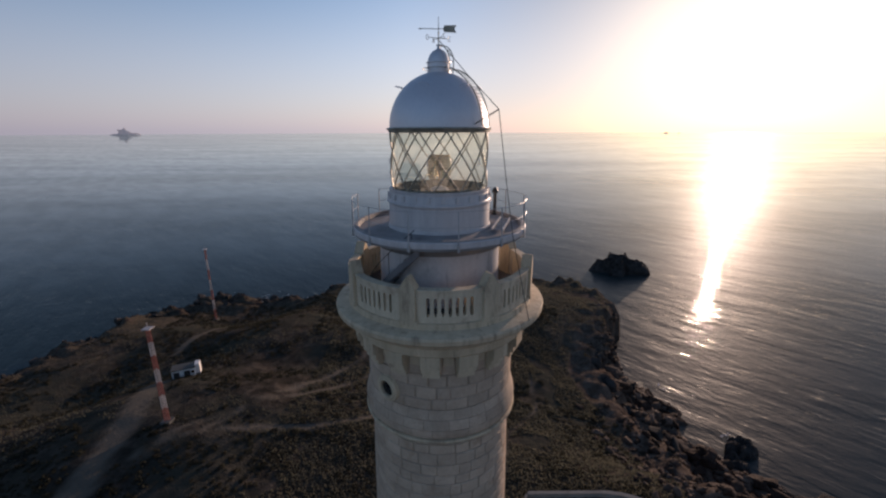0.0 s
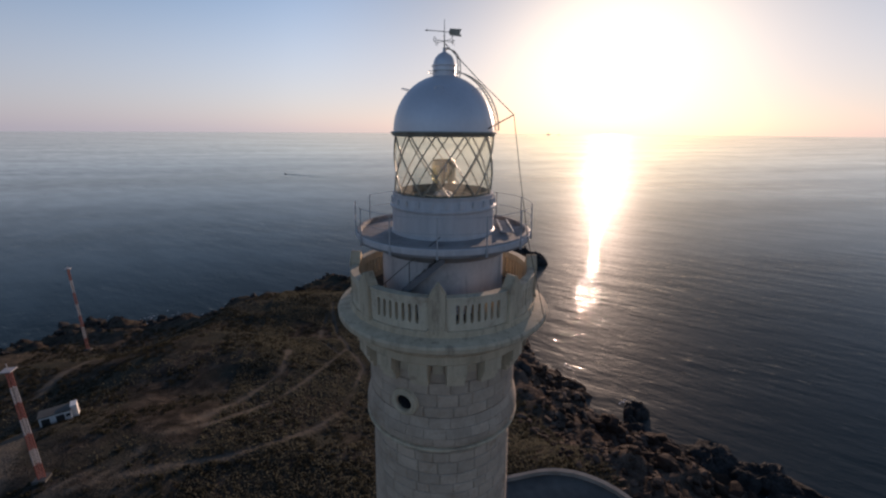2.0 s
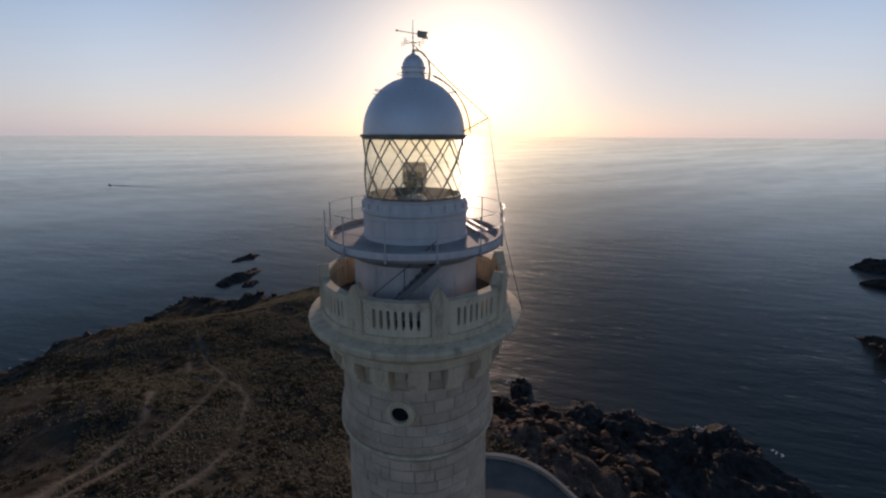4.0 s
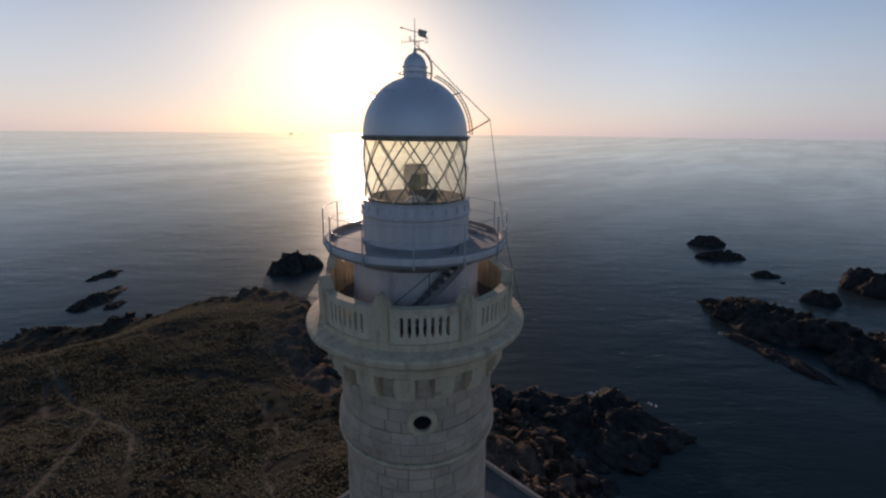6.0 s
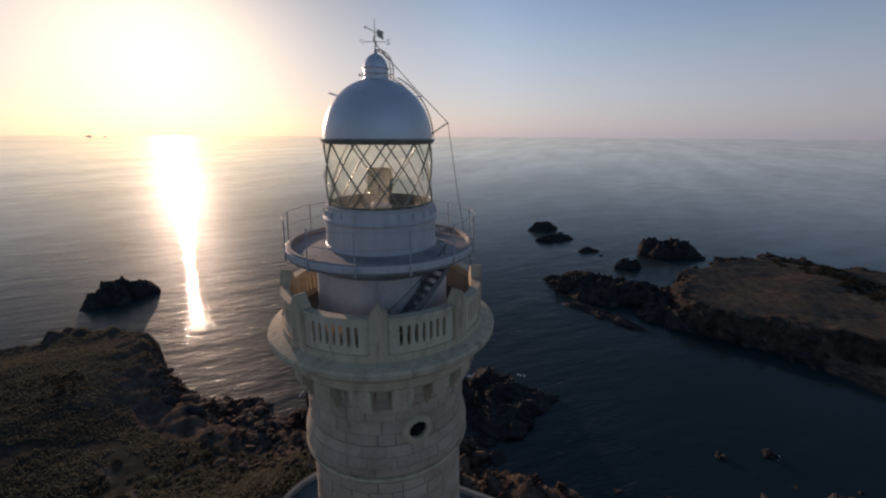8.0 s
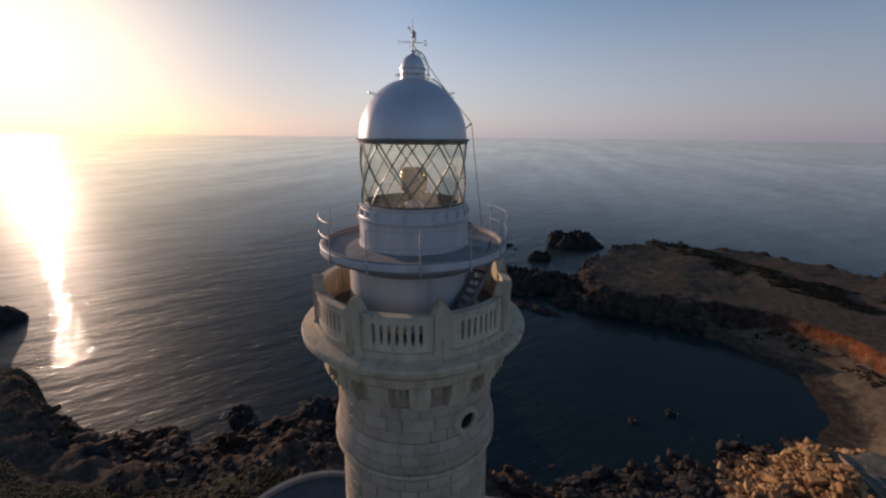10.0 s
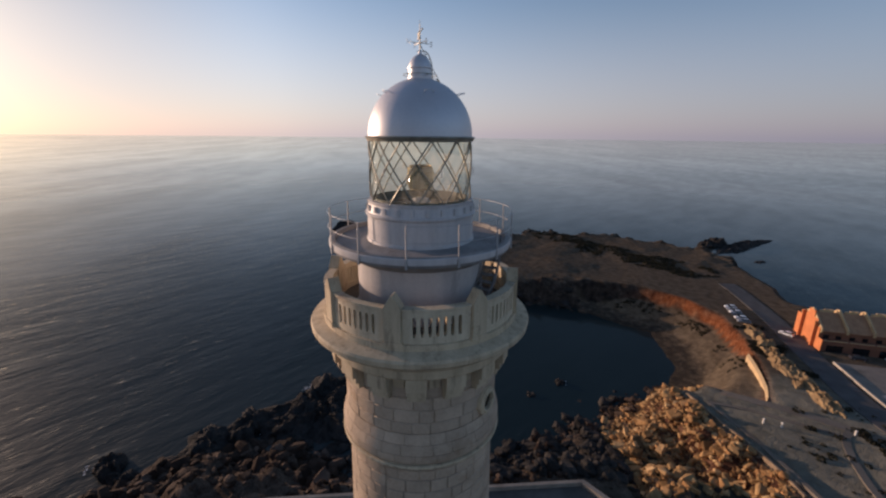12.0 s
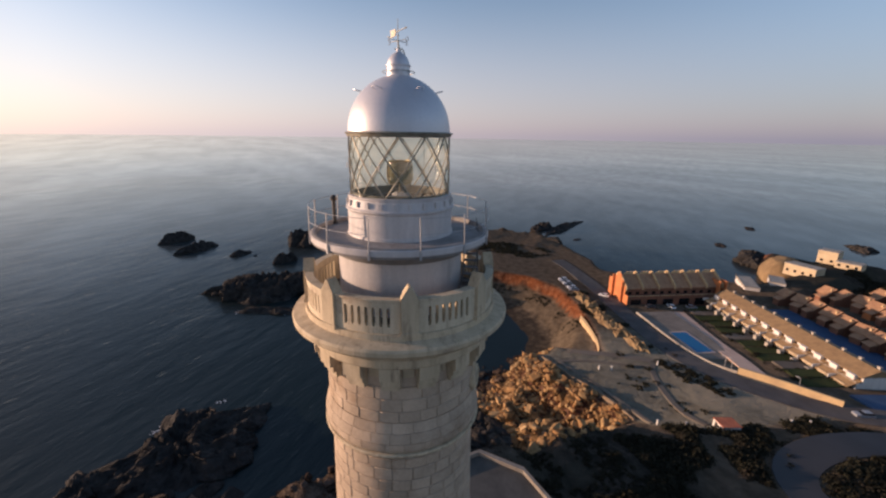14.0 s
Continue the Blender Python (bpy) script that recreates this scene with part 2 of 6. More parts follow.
# ---- the sea ----
def water_material():
    mt = bpy.data.materials.new("sea_water")
    mt.use_nodes = True
    nt = mt.node_tree
    nt.nodes.clear()
    out = nt.nodes.new("ShaderNodeOutputMaterial")
    pos = nt.nodes.new("ShaderNodeNewGeometry").outputs["Position"]
    body = nd(nt, "ShaderNodeBsdfDiffuse", Color=(0.0012, 0.0085, 0.0090, 1))
    gloss = nd(nt, "ShaderNodeBsdfGlossy", Color=(0.90, 0.94, 0.94, 1))
    # crests lie across the sun's way
    mp = nd(nt, "ShaderNodeMapping", Rotation=(0, 0, radians(-SUN_AZ - 12)), Scale=(2.8, 1.0, 1.0))
    mp.vector_type = "TEXTURE"
    nt.links.new(pos, mp.inputs["Vector"])
    ms = nd(nt, "ShaderNodeMapping", Rotation=(0, 0, radians(-40)), Scale=(0.22, 1.0, 1.0))
    nt.links.new(pos, ms.inputs["Vector"])
    swell = noise_tex(nt, 0.085, 3, 0.5, mp.outputs["Vector"])
    waves = noise_tex(nt, 0.22, 4, 0.55, mp.outputs["Vector"])
    chop = noise_tex(nt, 0.9, 3, 0.55, mp.outputs["Vector"])
    slick = noise_tex(nt, 0.0075, 6, 0.62, ms.outputs["Vector"])
    far = nd(nt, "ShaderNodeVectorMath")
    far.operation = "LENGTH"
    nt.links.new(pos, far.inputs[0])
    # wave slopes even out with distance from the shore, and lie down in the slicks
    ease = math_node(nt, "DIVIDE", 1.0, math_node(nt, "ADD", 1.0, math_node(nt, "POWER", math_node(nt, "MULTIPLY", far.outputs["Value"], 0.0042), 1.5)))
    ease = math_node(nt, "MAXIMUM", ease, 0.045)
    h = math_node(nt, "ADD", math_node(nt, "MULTIPLY", swell, 1.5), math_node(nt, "ADD", math_node(nt, "MULTIPLY", waves, 0.9), math_node(nt, "MULTIPLY", chop, 0.32)))
    b = nt.nodes.new("ShaderNodeBump")
    b.inputs["Distance"].default_value = 1.0
    nt.links.new(h, b.inputs["Height"])
    streak = ramp(nt, slick, (0.37, (0.33, 0.33, 0.33)), (0.60, (0.85, 0.85, 0.85)))
    # the cove lies in the lee
    cove = nd(nt, "ShaderNodeVectorMath")
    cove.operation = "DISTANCE"
    cove.inputs[1].default_value = (115.0, -62.0, 0.0)
    nt.links.new(pos, cove.inputs[0])
    lee = nt.nodes.new("ShaderNodeMapRange")
    for key, value in (("From Min", 35.0), ("From Max", 85.0), ("To Min", 0.25), ("To Max", 1.0)):
        lee.inputs[key].default_value = value
    nt.links.new(cove.outputs["Value"], lee.inputs["Value"])
    calm_rough = ramp(nt, slick, (0.38, (0.02, 0.02, 0.02)), (0.60, (0.04, 0.04, 0.04)))
    # here and there a crest stands steeper and flashes
    crest = ramp(nt, noise_tex(nt, 0.42, 2, 0.5, mp.outputs["Vector"]), (0.58, (0.9, 0.9, 0.9)), (0.70, (2.3, 2.3, 2.3)))
    slopes = math_node(nt, "MULTIPLY", math_node(nt, "MULTIPLY", lee.outputs["Result"], crest), math_node(nt, "MULTIPLY", streak, ease))
    nt.links.new(slopes, b.inputs["Strength"])
    # fine ripples too small to see give a broad sheen round the glitter
    sheen = nd(nt, "ShaderNodeBsdfGlossy", Color=(0.95, 0.95, 0.93, 1), Roughness=0.5)
    both = nt.nodes.new("ShaderNodeMixShader")
    nt.links.new(gloss.outputs["BSDF"], both.inputs[1])
    nt.links.new(sheen.outputs["BSDF"], both.inputs[2])
    fres = nd(nt, "ShaderNodeFresnel", IOR=1.18)
    nt.links.new(b.outputs["Normal"], fres.inputs["Normal"])
    nt.links.new(b.outputs["Normal"], gloss.inputs["Normal"])
    # wave faces shade one another at a flat angle
    fac = math_node(nt, "MULTIPLY", fres.outputs["Fac"], ramp(nt, slick, (0.36, (1.0, 1.0, 1.0)), (0.60, (0.84, 0.84, 0.84))))
    # far out the low angle makes a full mirror
    offing = nt.nodes.new("ShaderNodeMapRange")
    for key, value in (("From Min", 230.0), ("From Max", 1500.0), ("To Min", 0.0), ("To Max", 0.42)):
        offing.inputs[key].default_value = value
    nt.links.new(far.outputs["Value"], offing.inputs["Value"])
    mirror = math_node(nt, "MULTIPLY", offing.outputs["Result"], ramp(nt, slick, (0.40, (1.10, 1.10, 1.10)), (0.60, (0.76, 0.76, 0.76))))
    fac = math_node(nt, "ADD", fac, math_node(nt, "MULTIPLY", mirror, math_node(nt, "SUBTRACT", 1.0, fac)))
    # the offing is too smooth for the broad sheen
    nt.links.new(math_node(nt, "SUBTRACT", 0.30, math_node(nt, "MULTIPLY", offing.outputs["Result"], 0.5)), both.inputs["Fac"])
    # bands of wind ripples
    paws = noise_tex(nt, 0.055, 5, 0.6, mp.outputs["Vector"])
    fac = math_node(nt, "MULTIPLY", fac, ramp(nt, paws, (0.40, (0.90, 0.90, 0.90)), (0.60, (1.04, 1.04, 1.04))))
    nt.links.new(math_node(nt, "ADD", calm_rough, math_node(nt, "MULTIPLY", offing.outputs["Result"], 0.05)), gloss.inputs["Roughness"])
    mx = nt.nodes.new("ShaderNodeMixShader")
    nt.links.new(fac, mx.inputs["Fac"])
    # steep little faces catch the low sun all over the bright side
    facets = nt.nodes.new("ShaderNodeMixShader")
    facets.inputs["Fac"].default_value = 0.025
    dazzle = nd(nt, "ShaderNodeBsdfGlossy", Color=(1.0, 1.0, 1.0, 1), Roughness=0.44)
    nt.links.new(b.outputs["Normal"], dazzle.inputs["Normal"])
    nt.links.new(body.outputs["BSDF"], facets.inputs[1])
    nt.links.new(dazzle.outputs["BSDF"], facets.inputs[2])
    nt.links.new(facets.outputs["Shader"], mx.inputs[1])
    nt.links.new(both.outputs["Shader"], mx.inputs[2])
    nt.links.new(mx.outputs["Shader"], out.inputs["Surface"])
    return mt


WATER = water_material()
sea_geo = Geo()
rings = [0.0] + [10 * 1.09 ** i for i in range(72)] + [4950.0]
sea_geo.lathe([(r, 0.0 if r < 900 else 52.0 * ((r - 900) / 4050) ** 1.15) for r in rings], 180)
sea_geo.f = [tuple(reversed(f)) for f in sea_geo.f]
solid("water", sea_geo, WATER, "calm dark blue sea with small ripples and sun glitter", "sea", kind="structure", smooth=60)

# ---- the land ----
SHORE = [(20, 192), (4, 200), (-11, 212), (-18, 207), (-25, 185), (-36, 176), (-48, 171), (-67, 174), (-85, 177), (-109, 176), (-121, 165), (-137, 143), (-142, 129), (-147, 117),
         (-146, 100), (-150, 60), (-172, 0), (-200, -120), (-250, -300), (-210, -440), (20, -376), (58, -342), (86, -337), (104, -322), (126, -322), (141, -318),
         (138, -302), (118, -290), (106, -269), (107, -232), (113, -206), (124, -185), (143, -178), (166, -187), (190, -197), (212, -207), (234, -201), (252, -183), (276, -158), (282, -122), (294, -92), (286, -72),
         (262, -54), (240, -40), (214, -30), (194, -36), (179, -43), (169, -56), (164, -74), (158, -87), (149, -93), (137, -104), (122, -101), (110, -97), (99, -88)]
SHORE += [(93, -68), (85, -52), (79, -38), (72, -24), (67, -8), (71, 10), (77, 20), (82, 31), (83, 42), (78, 54), (72, 60), (69, 66), (66, 71), (63, 75), (63, 81), (66, 86), (68, 94), (62, 102), (58, 107), (66, 128), (72, 148), (77, 166), (72, 184), (65, 191), (55, 187), (42, 183)]
EDGE = [(205, -42), (188, -44), (180, -56), (174, -84), (160, -111), (143, -123), (125, -124), (105, -117), (92, -110), (79, -102.5), (71, -96), (75, -88.5), (80, -84), (80, -75),
        (63, -74), (43, -75), (38, -64), (38, -45), (43, -25), (44, 0), (43, 18), (47, 36), (46, 52), (45, 68), (42, 84), (51, 106), (61, 124), (67, 140), (66, 156),
        (60, 169), (46, 164), (32, 170), (17, 180), (2, 188), (-10, 198), (-16, 195), (-22, 178), (-35, 162), (-60, 156), (-95, 150), (-115, 130), (-118, 95), (-122, 60), (-140, 0), (-165, -120)]
EDGE += [(-200, -300), (-170, -415), (10, -352), (50, -326), (84, -324), (106, -310), (124, -311), (124, -300), (102, -288), (94, -269), (96, -234), (102, -203), (114, -178), (135, -166), (158, -177), (178, -180),
         (208, -195), (222, -189), (238, -172), (262, -151), (268, -119), (280, -93), (262, -70), (234, -48)]
TOPS = [(0, 0, 29), (-50, 50, 30), (-40, 90, 24), (-92, 92, 14), (-80, 145, 7), (-20, 125, 19), (0, 184, 6.5), (30, 125, 17.5), (61, 164, 13), (47, 60, 15.5), (48, 82, 14.5), (42, 28, 25),
        (42, -20, 25), (34, -48, 21), (20, -72, 19), (5, -97, 19), (48, -84, 14), (77, -80, 13), (30, -115, 15), (62, -131, 13), (105, -136, 13), (145, -142, 12),
        (205, -103, 11), (255, -145, 12), (240, -58, 10.5), (190, -50, 10), (82, -185, 11), (35, -190, 11), (105, -257, 6), (112, -304, 8), (-120, -100, 20), (-20, -330, 10)]


def signed_distance(px, py, poly):
    """Distance to the outline: plus inside, minus outside."""
    d = np.full(px.shape, 1e9)
    inside = np.zeros(px.shape, bool)
    for (x0, y0), (x1, y1) in zip(poly, poly[1:] + poly[:1]):
        ex, ey = x1 - x0, y1 - y0
        t = np.clip(((px - x0) * ex + (py - y0) * ey) / (ex * ex + ey * ey), 0, 1)
        d = np.minimum(d, np.hypot(px - x0 - t * ex, py - y0 - t * ey))
        if y0 != y1:
            inside ^= ((y0 > py) != (y1 > py)) & (px < ex * (py - y0) / ey + x0)
    return np.where(inside, d, -d)


def lattice(px, py, seed):
    """Smooth value noise on the unit lattice, 0 to 1."""
    def rnd(i, j):
        s = np.sin(i * 127.1 + j * 311.7 + seed * 74.7) * 43758.5453
        return s - np.floor(s)
    i, j = np.floor(px), np.floor(py)
    u, v = px - i, py - j
    u, v = u * u * (3 - 2 * u), v * v * (3 - 2 * v)
    return (rnd(i, j) * (1 - u) + rnd(i + 1, j) * u) * (1 - v) + (rnd(i, j + 1) * (1 - u) + rnd(i + 1, j + 1) * u) * v


def fbm(px, py, size, octaves=4, seed=0):
    total, amp, s = 0, 1.0, size
    for o in range(octaves):
        total = total + amp * (lattice(px / s + 17.3 * o, py / s - 9.1 * o, seed + o) - 0.5)
        amp, s = amp * 0.5, s * 0.5
    return total


def smooth_step(a, b, x):
    t = np.clip((x - a) / (b - a), 0, 1)
    return t * t * (3 - 2 * t)


def land_height(px, py):
    px, py = np.asarray(px, float), np.asarray(py, float)
    calm = 1 - 0.8 * smooth_step(-58, -75, py) * smooth_step(175, 150, px)
    gully = smooth_step(0.9, 0.3, calm) * smooth_step(84, 96, px)
    jx, jy = fbm(px, py, 14, 4, 3) * 9 * calm, fbm(px, py, 14, 4, 8) * 9 * calm
    ds, de = signed_distance(px + jx, py + jy, SHORE), signed_distance(px + jx * 0.7, py + jy * 0.7, EDGE)
    de = de + gully * fbm(px, py, 6, 3, 14) * 0.9
    w, z = 0, 0
    for x, y, top in TOPS:
        k = 1 / (((px - x) ** 2 + (py - y) ** 2) + 60) ** 1.6
        w, z = w + k, z + k * top
    top = z / w
    beach = smooth_step(64, 76, px) * smooth_step(80, 92, -py) * smooth_step(190, 165, px)
    rocky = 1 - beach
    talus = beach * (4.2 + 4.4 * smooth_step(106, 95, px)) * smooth_step(8, 19, ds)
    low = np.where(ds > 0, np.minimum(ds * (0.12 + 0.3 * rocky), 3.0 + 4.0 * rocky) + talus, np.maximum(ds * 0.5, -6))
    rise = smooth_step(-7.6 * rocky - 2.0, 0.4, de)
    tilt = np.clip((de + 12) / 12, 0, 1)
    z = low + (np.maximum(top - low, 0)) * np.where(ds > 0, 0.85 * rise + 0.15 * rise * tilt, 0)
    crag = np.clip(1 - np.abs(de + 5) / 14, 0, 1) * rocky * smooth_step(-2, 3, ds)
    z = z + crag * (np.abs(fbm(px, py, 7, 4, 21)) * 5 - 1.2) + rocky * smooth_step(-3, 2, ds) * smooth_step(4, -2, de) * fbm(px, py, 5, 3, 5) * 3.5
    brow = smooth_step(34, 42, px) * smooth_step(12, 2, de) * smooth_step(-50, -30, py) * smooth_step(150, 110, py) * smooth_step(3, 10, ds)
    z = z + brow * (np.abs(fbm(px, py, 9, 5, 27)) * 3.4 - 0.9)
    wild = smooth_step(-75, -40, py) + smooth_step(170, 190, px)
    z = z + np.clip(wild, 0, 1) * smooth_step(0, 15, de) * (fbm(px, py, 22, 5, 11) * 1.8)
    return z


X0, X1, Y0, Y1 = -270.0, 330.0, -540.0, 250.0


def grid_lines(a, b, fine0, fine1, step, coarse):
    return np.concatenate([np.arange(a, fine0, coarse), np.arange(fine0, fine1, step), np.arange(fine1, b + coarse, coarse)])


gx, gy = grid_lines(X0, X1, -160, 320, 1.15, 10), grid_lines(Y0, Y1, -215, 240, 1.15, 8)
GX, GY = np.meshgrid(gx, gy, indexing="ij")
GZ = land_height(GX, GY)
ground_me = bpy.data.meshes.new("ground")
nx, ny = GX.shape
gv = np.stack([GX, GY, GZ], -1).reshape(-1, 3)
ii, jj = np.meshgrid(np.arange(nx - 1), np.arange(ny - 1), indexing="ij")
q = (ii * ny + jj).ravel()
gq = np.stack([q, q + ny, q + ny + 1, q + 1], 1)
gq = gq[(gv[gq, 2].max(1) > -1.5)]
used, gq = np.unique(gq, return_inverse=True)
gv, gq = gv[used], gq.reshape(-1, 4)
ground_me.from_pydata(gv.tolist(), [], gq.tolist())


def strip_mask(points, width, soft):
    """How far the ground vertices lie on a path of that width along the points."""
    d = np.full(len(gv), 1e9)
    wob = fbm(gv[:, 0], gv[:, 1], 6, 3, 31) * 1.5
    for (x0, y0), (x1, y1) in zip(points, points[1:]):
        ex, ey = x1 - x0, y1 - y0
        t = np.clip(((gv[:, 0] - x0) * ex + (gv[:, 1] - y0) * ey) / (ex * ex + ey * ey), 0, 1)
        d = np.minimum(d, np.hypot(gv[:, 0] - x0 - t * ex, gv[:, 1] - y0 - t * ey))
    return smooth_step(width + soft, width, d + wob)


PATHS = [([(-38, 53), (-34, 59), (-29, 66), (-24, 73), (-20, 80)], 0.1), ([(-40, 50), (-37, 54), (-33, 58)], 0.1), ([(-54, 34), (-56, 43), (-59, 54), (-63, 66)], 2.2), ([(-52, 40), (-42, 46), (-34, 48), (-25, 50), (-17, 54), (-11, 58), (-6, 64), (-3, 73), (0, 85), (-4, 98), (-7, 110), (-8, 124), (-8, 134)], 0.2),
         ([(-50, 40), (-46, 46), (-37, 54), (-30, 59), (-19, 69), (-15, 75), (-9, 86), (-4, 96)], 0.12), ([(-25, 72), (-20, 80), (-19, 93)], 0.05), ([(-81, 98), (-81, 110), (-80, 124)], 0.5),
         ([(-34, 57), (-38, 52), (-44, 44)], 0.05), ([(-6, 92), (-12, 104), (-10, 124)], 0.05), ([(10, 40), (14, 56), (22, 66), (24, 82)], 0.05)]
path_mask = np.zeros(len(gv))
for pts, width in PATHS:
    path_mask = np.maximum(path_mask, strip_mask(pts, width, 0.75))
x_, y_ = gv[:, 0], gv[:, 1]
de_ = signed_distance(x_, y_, EDGE)
sand = smooth_step(-82, -90, y_) * smooth_step(70, 80, x_) * smooth_step(190, 165, x_) * smooth_step(-1.2, -2.2, de_)
bare = np.clip(0.55 * smooth_step(24, 42, x_) * smooth_step(76, 96, y_) + 0.30 * smooth_step(30, 38, x_) * smooth_step(75, 50, y_) * smooth_step(-60, -45, y_) + smooth_step(-58, -72, y_) * smooth_step(0, 8, x_) * (1 - 0.85 * smooth_step(-225, -245, y_)) + smooth_step(150, 175, x_) * smooth_step(-38, -52, y_) + (0.34 - 0.34 * smooth_step(-45, -15, x_)) * smooth_step(10, -4, de_ - 12 + 10 * fbm(x_, y_, 18, 3, 41)) * smooth_step(70, 110, y_), 0, 1)
red = smooth_step(-60, -66, y_) * smooth_step(1.5, -0.5, de_) * (1 - sand) * smooth_step(165, 145, x_) * (0.3 + 0.7 * smooth_step(84, 92, x_))
col = ground_me.color_attributes.new("cover", "FLOAT_COLOR", "POINT")
rgba = np.stack([path_mask, sand, bare, red], -1).astype(np.float32)
col.data.foreach_set("color", rgba.ravel())
LOT_Y, LOT_X = (-118, -111, -94, -84, -71), (20.0, 22.5, 25.5, 28.5, 38.5)
lot_ = smooth_step(-73.5, -75.5, y_) * smooth_step(84, 79, x_) * smooth_step(-1.0, 1.0, x_ - np.interp(y_, LOT_Y, LOT_X)) * smooth_step(-128, -118, y_ - 0.2 * (x_ - 50))
slope_ = smooth_step(33, 40, x_ + 4 * fbm(x_, y_, 9, 3, 33)) * smooth_step(9, 4, de_ + 8 * fbm(x_, y_, 10, 3, 34)) * smooth_step(-52, -38, y_) * smooth_step(190, 120, y_) * smooth_step(112, 100, x_)
slope_att = ground_me.attributes.new("slope", "FLOAT", "POINT")
slope_att.data.foreach_set("value", slope_.astype(np.float32))
lot_att = ground_me.attributes.new("lot", "FLOAT", "POINT")
lot_att.data.foreach_set("value", lot_.astype(np.float32))
ground_me.shade_smooth()


def ground_material():
    mt, nt, bsdf = material("cape_ground")
    geo = nt.nodes.new("ShaderNodeNewGeometry")
    pos = geo.outputs["Position"]
    att = nt.nodes.new("ShaderNodeAttribute")
    att.attribute_name = "cover"
    sep = nt.nodes.new("ShaderNodeSeparateColor")
    nt.links.new(att.outputs["Color"], sep.inputs["Color"])
    path_, sand_, bare_ = sep.outputs
    n_big = noise_tex(nt, 0.05, 5, 0.6, pos)
    n_mid = noise_tex(nt, 0.35, 6, 0.65, pos)
    n_fine = noise_tex(nt, 2.6, 5, 0.6, pos)
    scrub = ramp(nt, n_mid, (0.36, (0.024, 0.0215, 0.0175)), (0.50, (0.043, 0.0370, 0.0300)), (0.68, (0.088, 0.0720, 0.0570)))
    scrub = mix(nt, ramp(nt, n_big, (0.42, (0, 0, 0)), (0.6, (1, 1, 1))), scrub, (0.048, 0.046, 0.035))
    soil = ramp(nt, n_mid, (0.3, (0.070, 0.055, 0.040)), (0.7, (0.162, 0.126, 0.090)))
    rock = ramp(nt, n_mid, (0.35, (0.026, 0.022, 0.019)), (0.6, (0.080, 0.062, 0.050)), (0.75, (0.17, 0.125, 0.092)))
    redrock = ramp(nt, math_node(nt, "ADD", math_node(nt, "MULTIPLY", n_mid, 0.5), math_node(nt, "MULTIPLY", n_fine, 0.5)), (0.38, (0.10, 0.034, 0.016)), (0.50, (0.25, 0.082, 0.030)), (0.64, (0.48, 0.22, 0.10)))
    c = mix(nt, bare_, scrub, soil)
    lot = nt.nodes.new("ShaderNodeAttribute")
    lot.attribute_name = "lot"
    gravel = ramp(nt, math_node(nt, "ADD", math_node(nt, "MULTIPLY", n_mid, 0.4), math_node(nt, "MULTIPLY", n_big, 0.6)), (0.36, (0.130, 0.118, 0.090)), (0.5, (0.205, 0.190, 0.148)), (0.62, (0.265, 0.236, 0.180)))
    c = mix(nt, lot.outputs["Fac"], c, gravel)
    up = nt.nodes.new("ShaderNodeSeparateXYZ")
    nt.links.new(geo.outputs["True Normal"], up.inputs[0])
    steep = ramp(nt, math_node(nt, "ADD", up.outputs["Z"], math_node(nt, "MULTIPLY", math_node(nt, "SUBTRACT", n_fine, 0.5), 0.3)), (0.66, (1, 1, 1)), (0.86, (0, 0, 0)))
    c = mix(nt, steep, c, rock)
    # broken brown bedrock and earth on the slope above the eastern shore
    slope = nt.nodes.new("ShaderNodeAttribute")
    slope.attribute_name = "slope"
    earth = ramp(nt, math_node(nt, "ADD", math_node(nt, "MULTIPLY", n_mid, 0.6), math_node(nt, "MULTIPLY", n_fine, 0.4)), (0.34, (0.026, 0.020, 0.016)), (0.48, (0.080, 0.061, 0.047)), (0.60, (0.145, 0.112, 0.085)), (0.72, (0.235, 0.185, 0.142)))
    c = mix(nt, math_node(nt, "MULTIPLY", slope.outputs["Fac"], 0.9), c, earth)
    c = mix(nt, att.outputs["Alpha"], c, redrock)
    c = mix(nt, sand_, c, ramp(nt, n_mid, (0.3, (0.092, 0.071, 0.049)), (0.7, (0.205, 0.158, 0.106))))
    c = mix(nt, math_node(nt, "MULTIPLY", path_, 0.8), c, (0.125, 0.109, 0.087))
    low = nt.nodes.new("ShaderNodeSeparateXYZ")
    nt.links.new(pos, low.inputs[0])
    wet = ramp(nt, math_node(nt, "ADD", math_node(nt, "MULTIPLY", low.outputs["Z"], 0.25), math_node(nt, "SUBTRACT", n_mid, 0.5)), (0.05, (1, 1, 1)), (0.5, (0, 0, 0)))
    c = mix(nt, math_node(nt, "MULTIPLY", wet, 0.75), c, (0.035, 0.03, 0.026))
    nt.links.new(c, bsdf.inputs["Base Color"])
    bsdf.inputs["Roughness"].default_value = 0.95
    bsdf.inputs["Specular IOR Level"].default_value = 0.0
    nt.links.new(math_node(nt, "MULTIPLY", bare_, bare_), bsdf.inputs["Diffuse Roughness"])
    bump(nt, bsdf, math_node(nt, "ADD", n_mid, math_node(nt, "MULTIPLY", n_fine, 0.4)), 0.9, 0.8)
    return mt


ground_me.materials.append(ground_material())
ground = new("ground", ground_me)
tagged(ground, "dry rocky cape with scrub, trampled paths, cliffs and a small beach", "ground", kind="structure")


def ground_at(x, y):
    return float(land_height(np.array([x]), np.array([y]))[0])

# ---- the lighthouse ----
FOOT = 31.6
DOWN = pose(0, 0, -FOOT)
rng = random.Random(4)


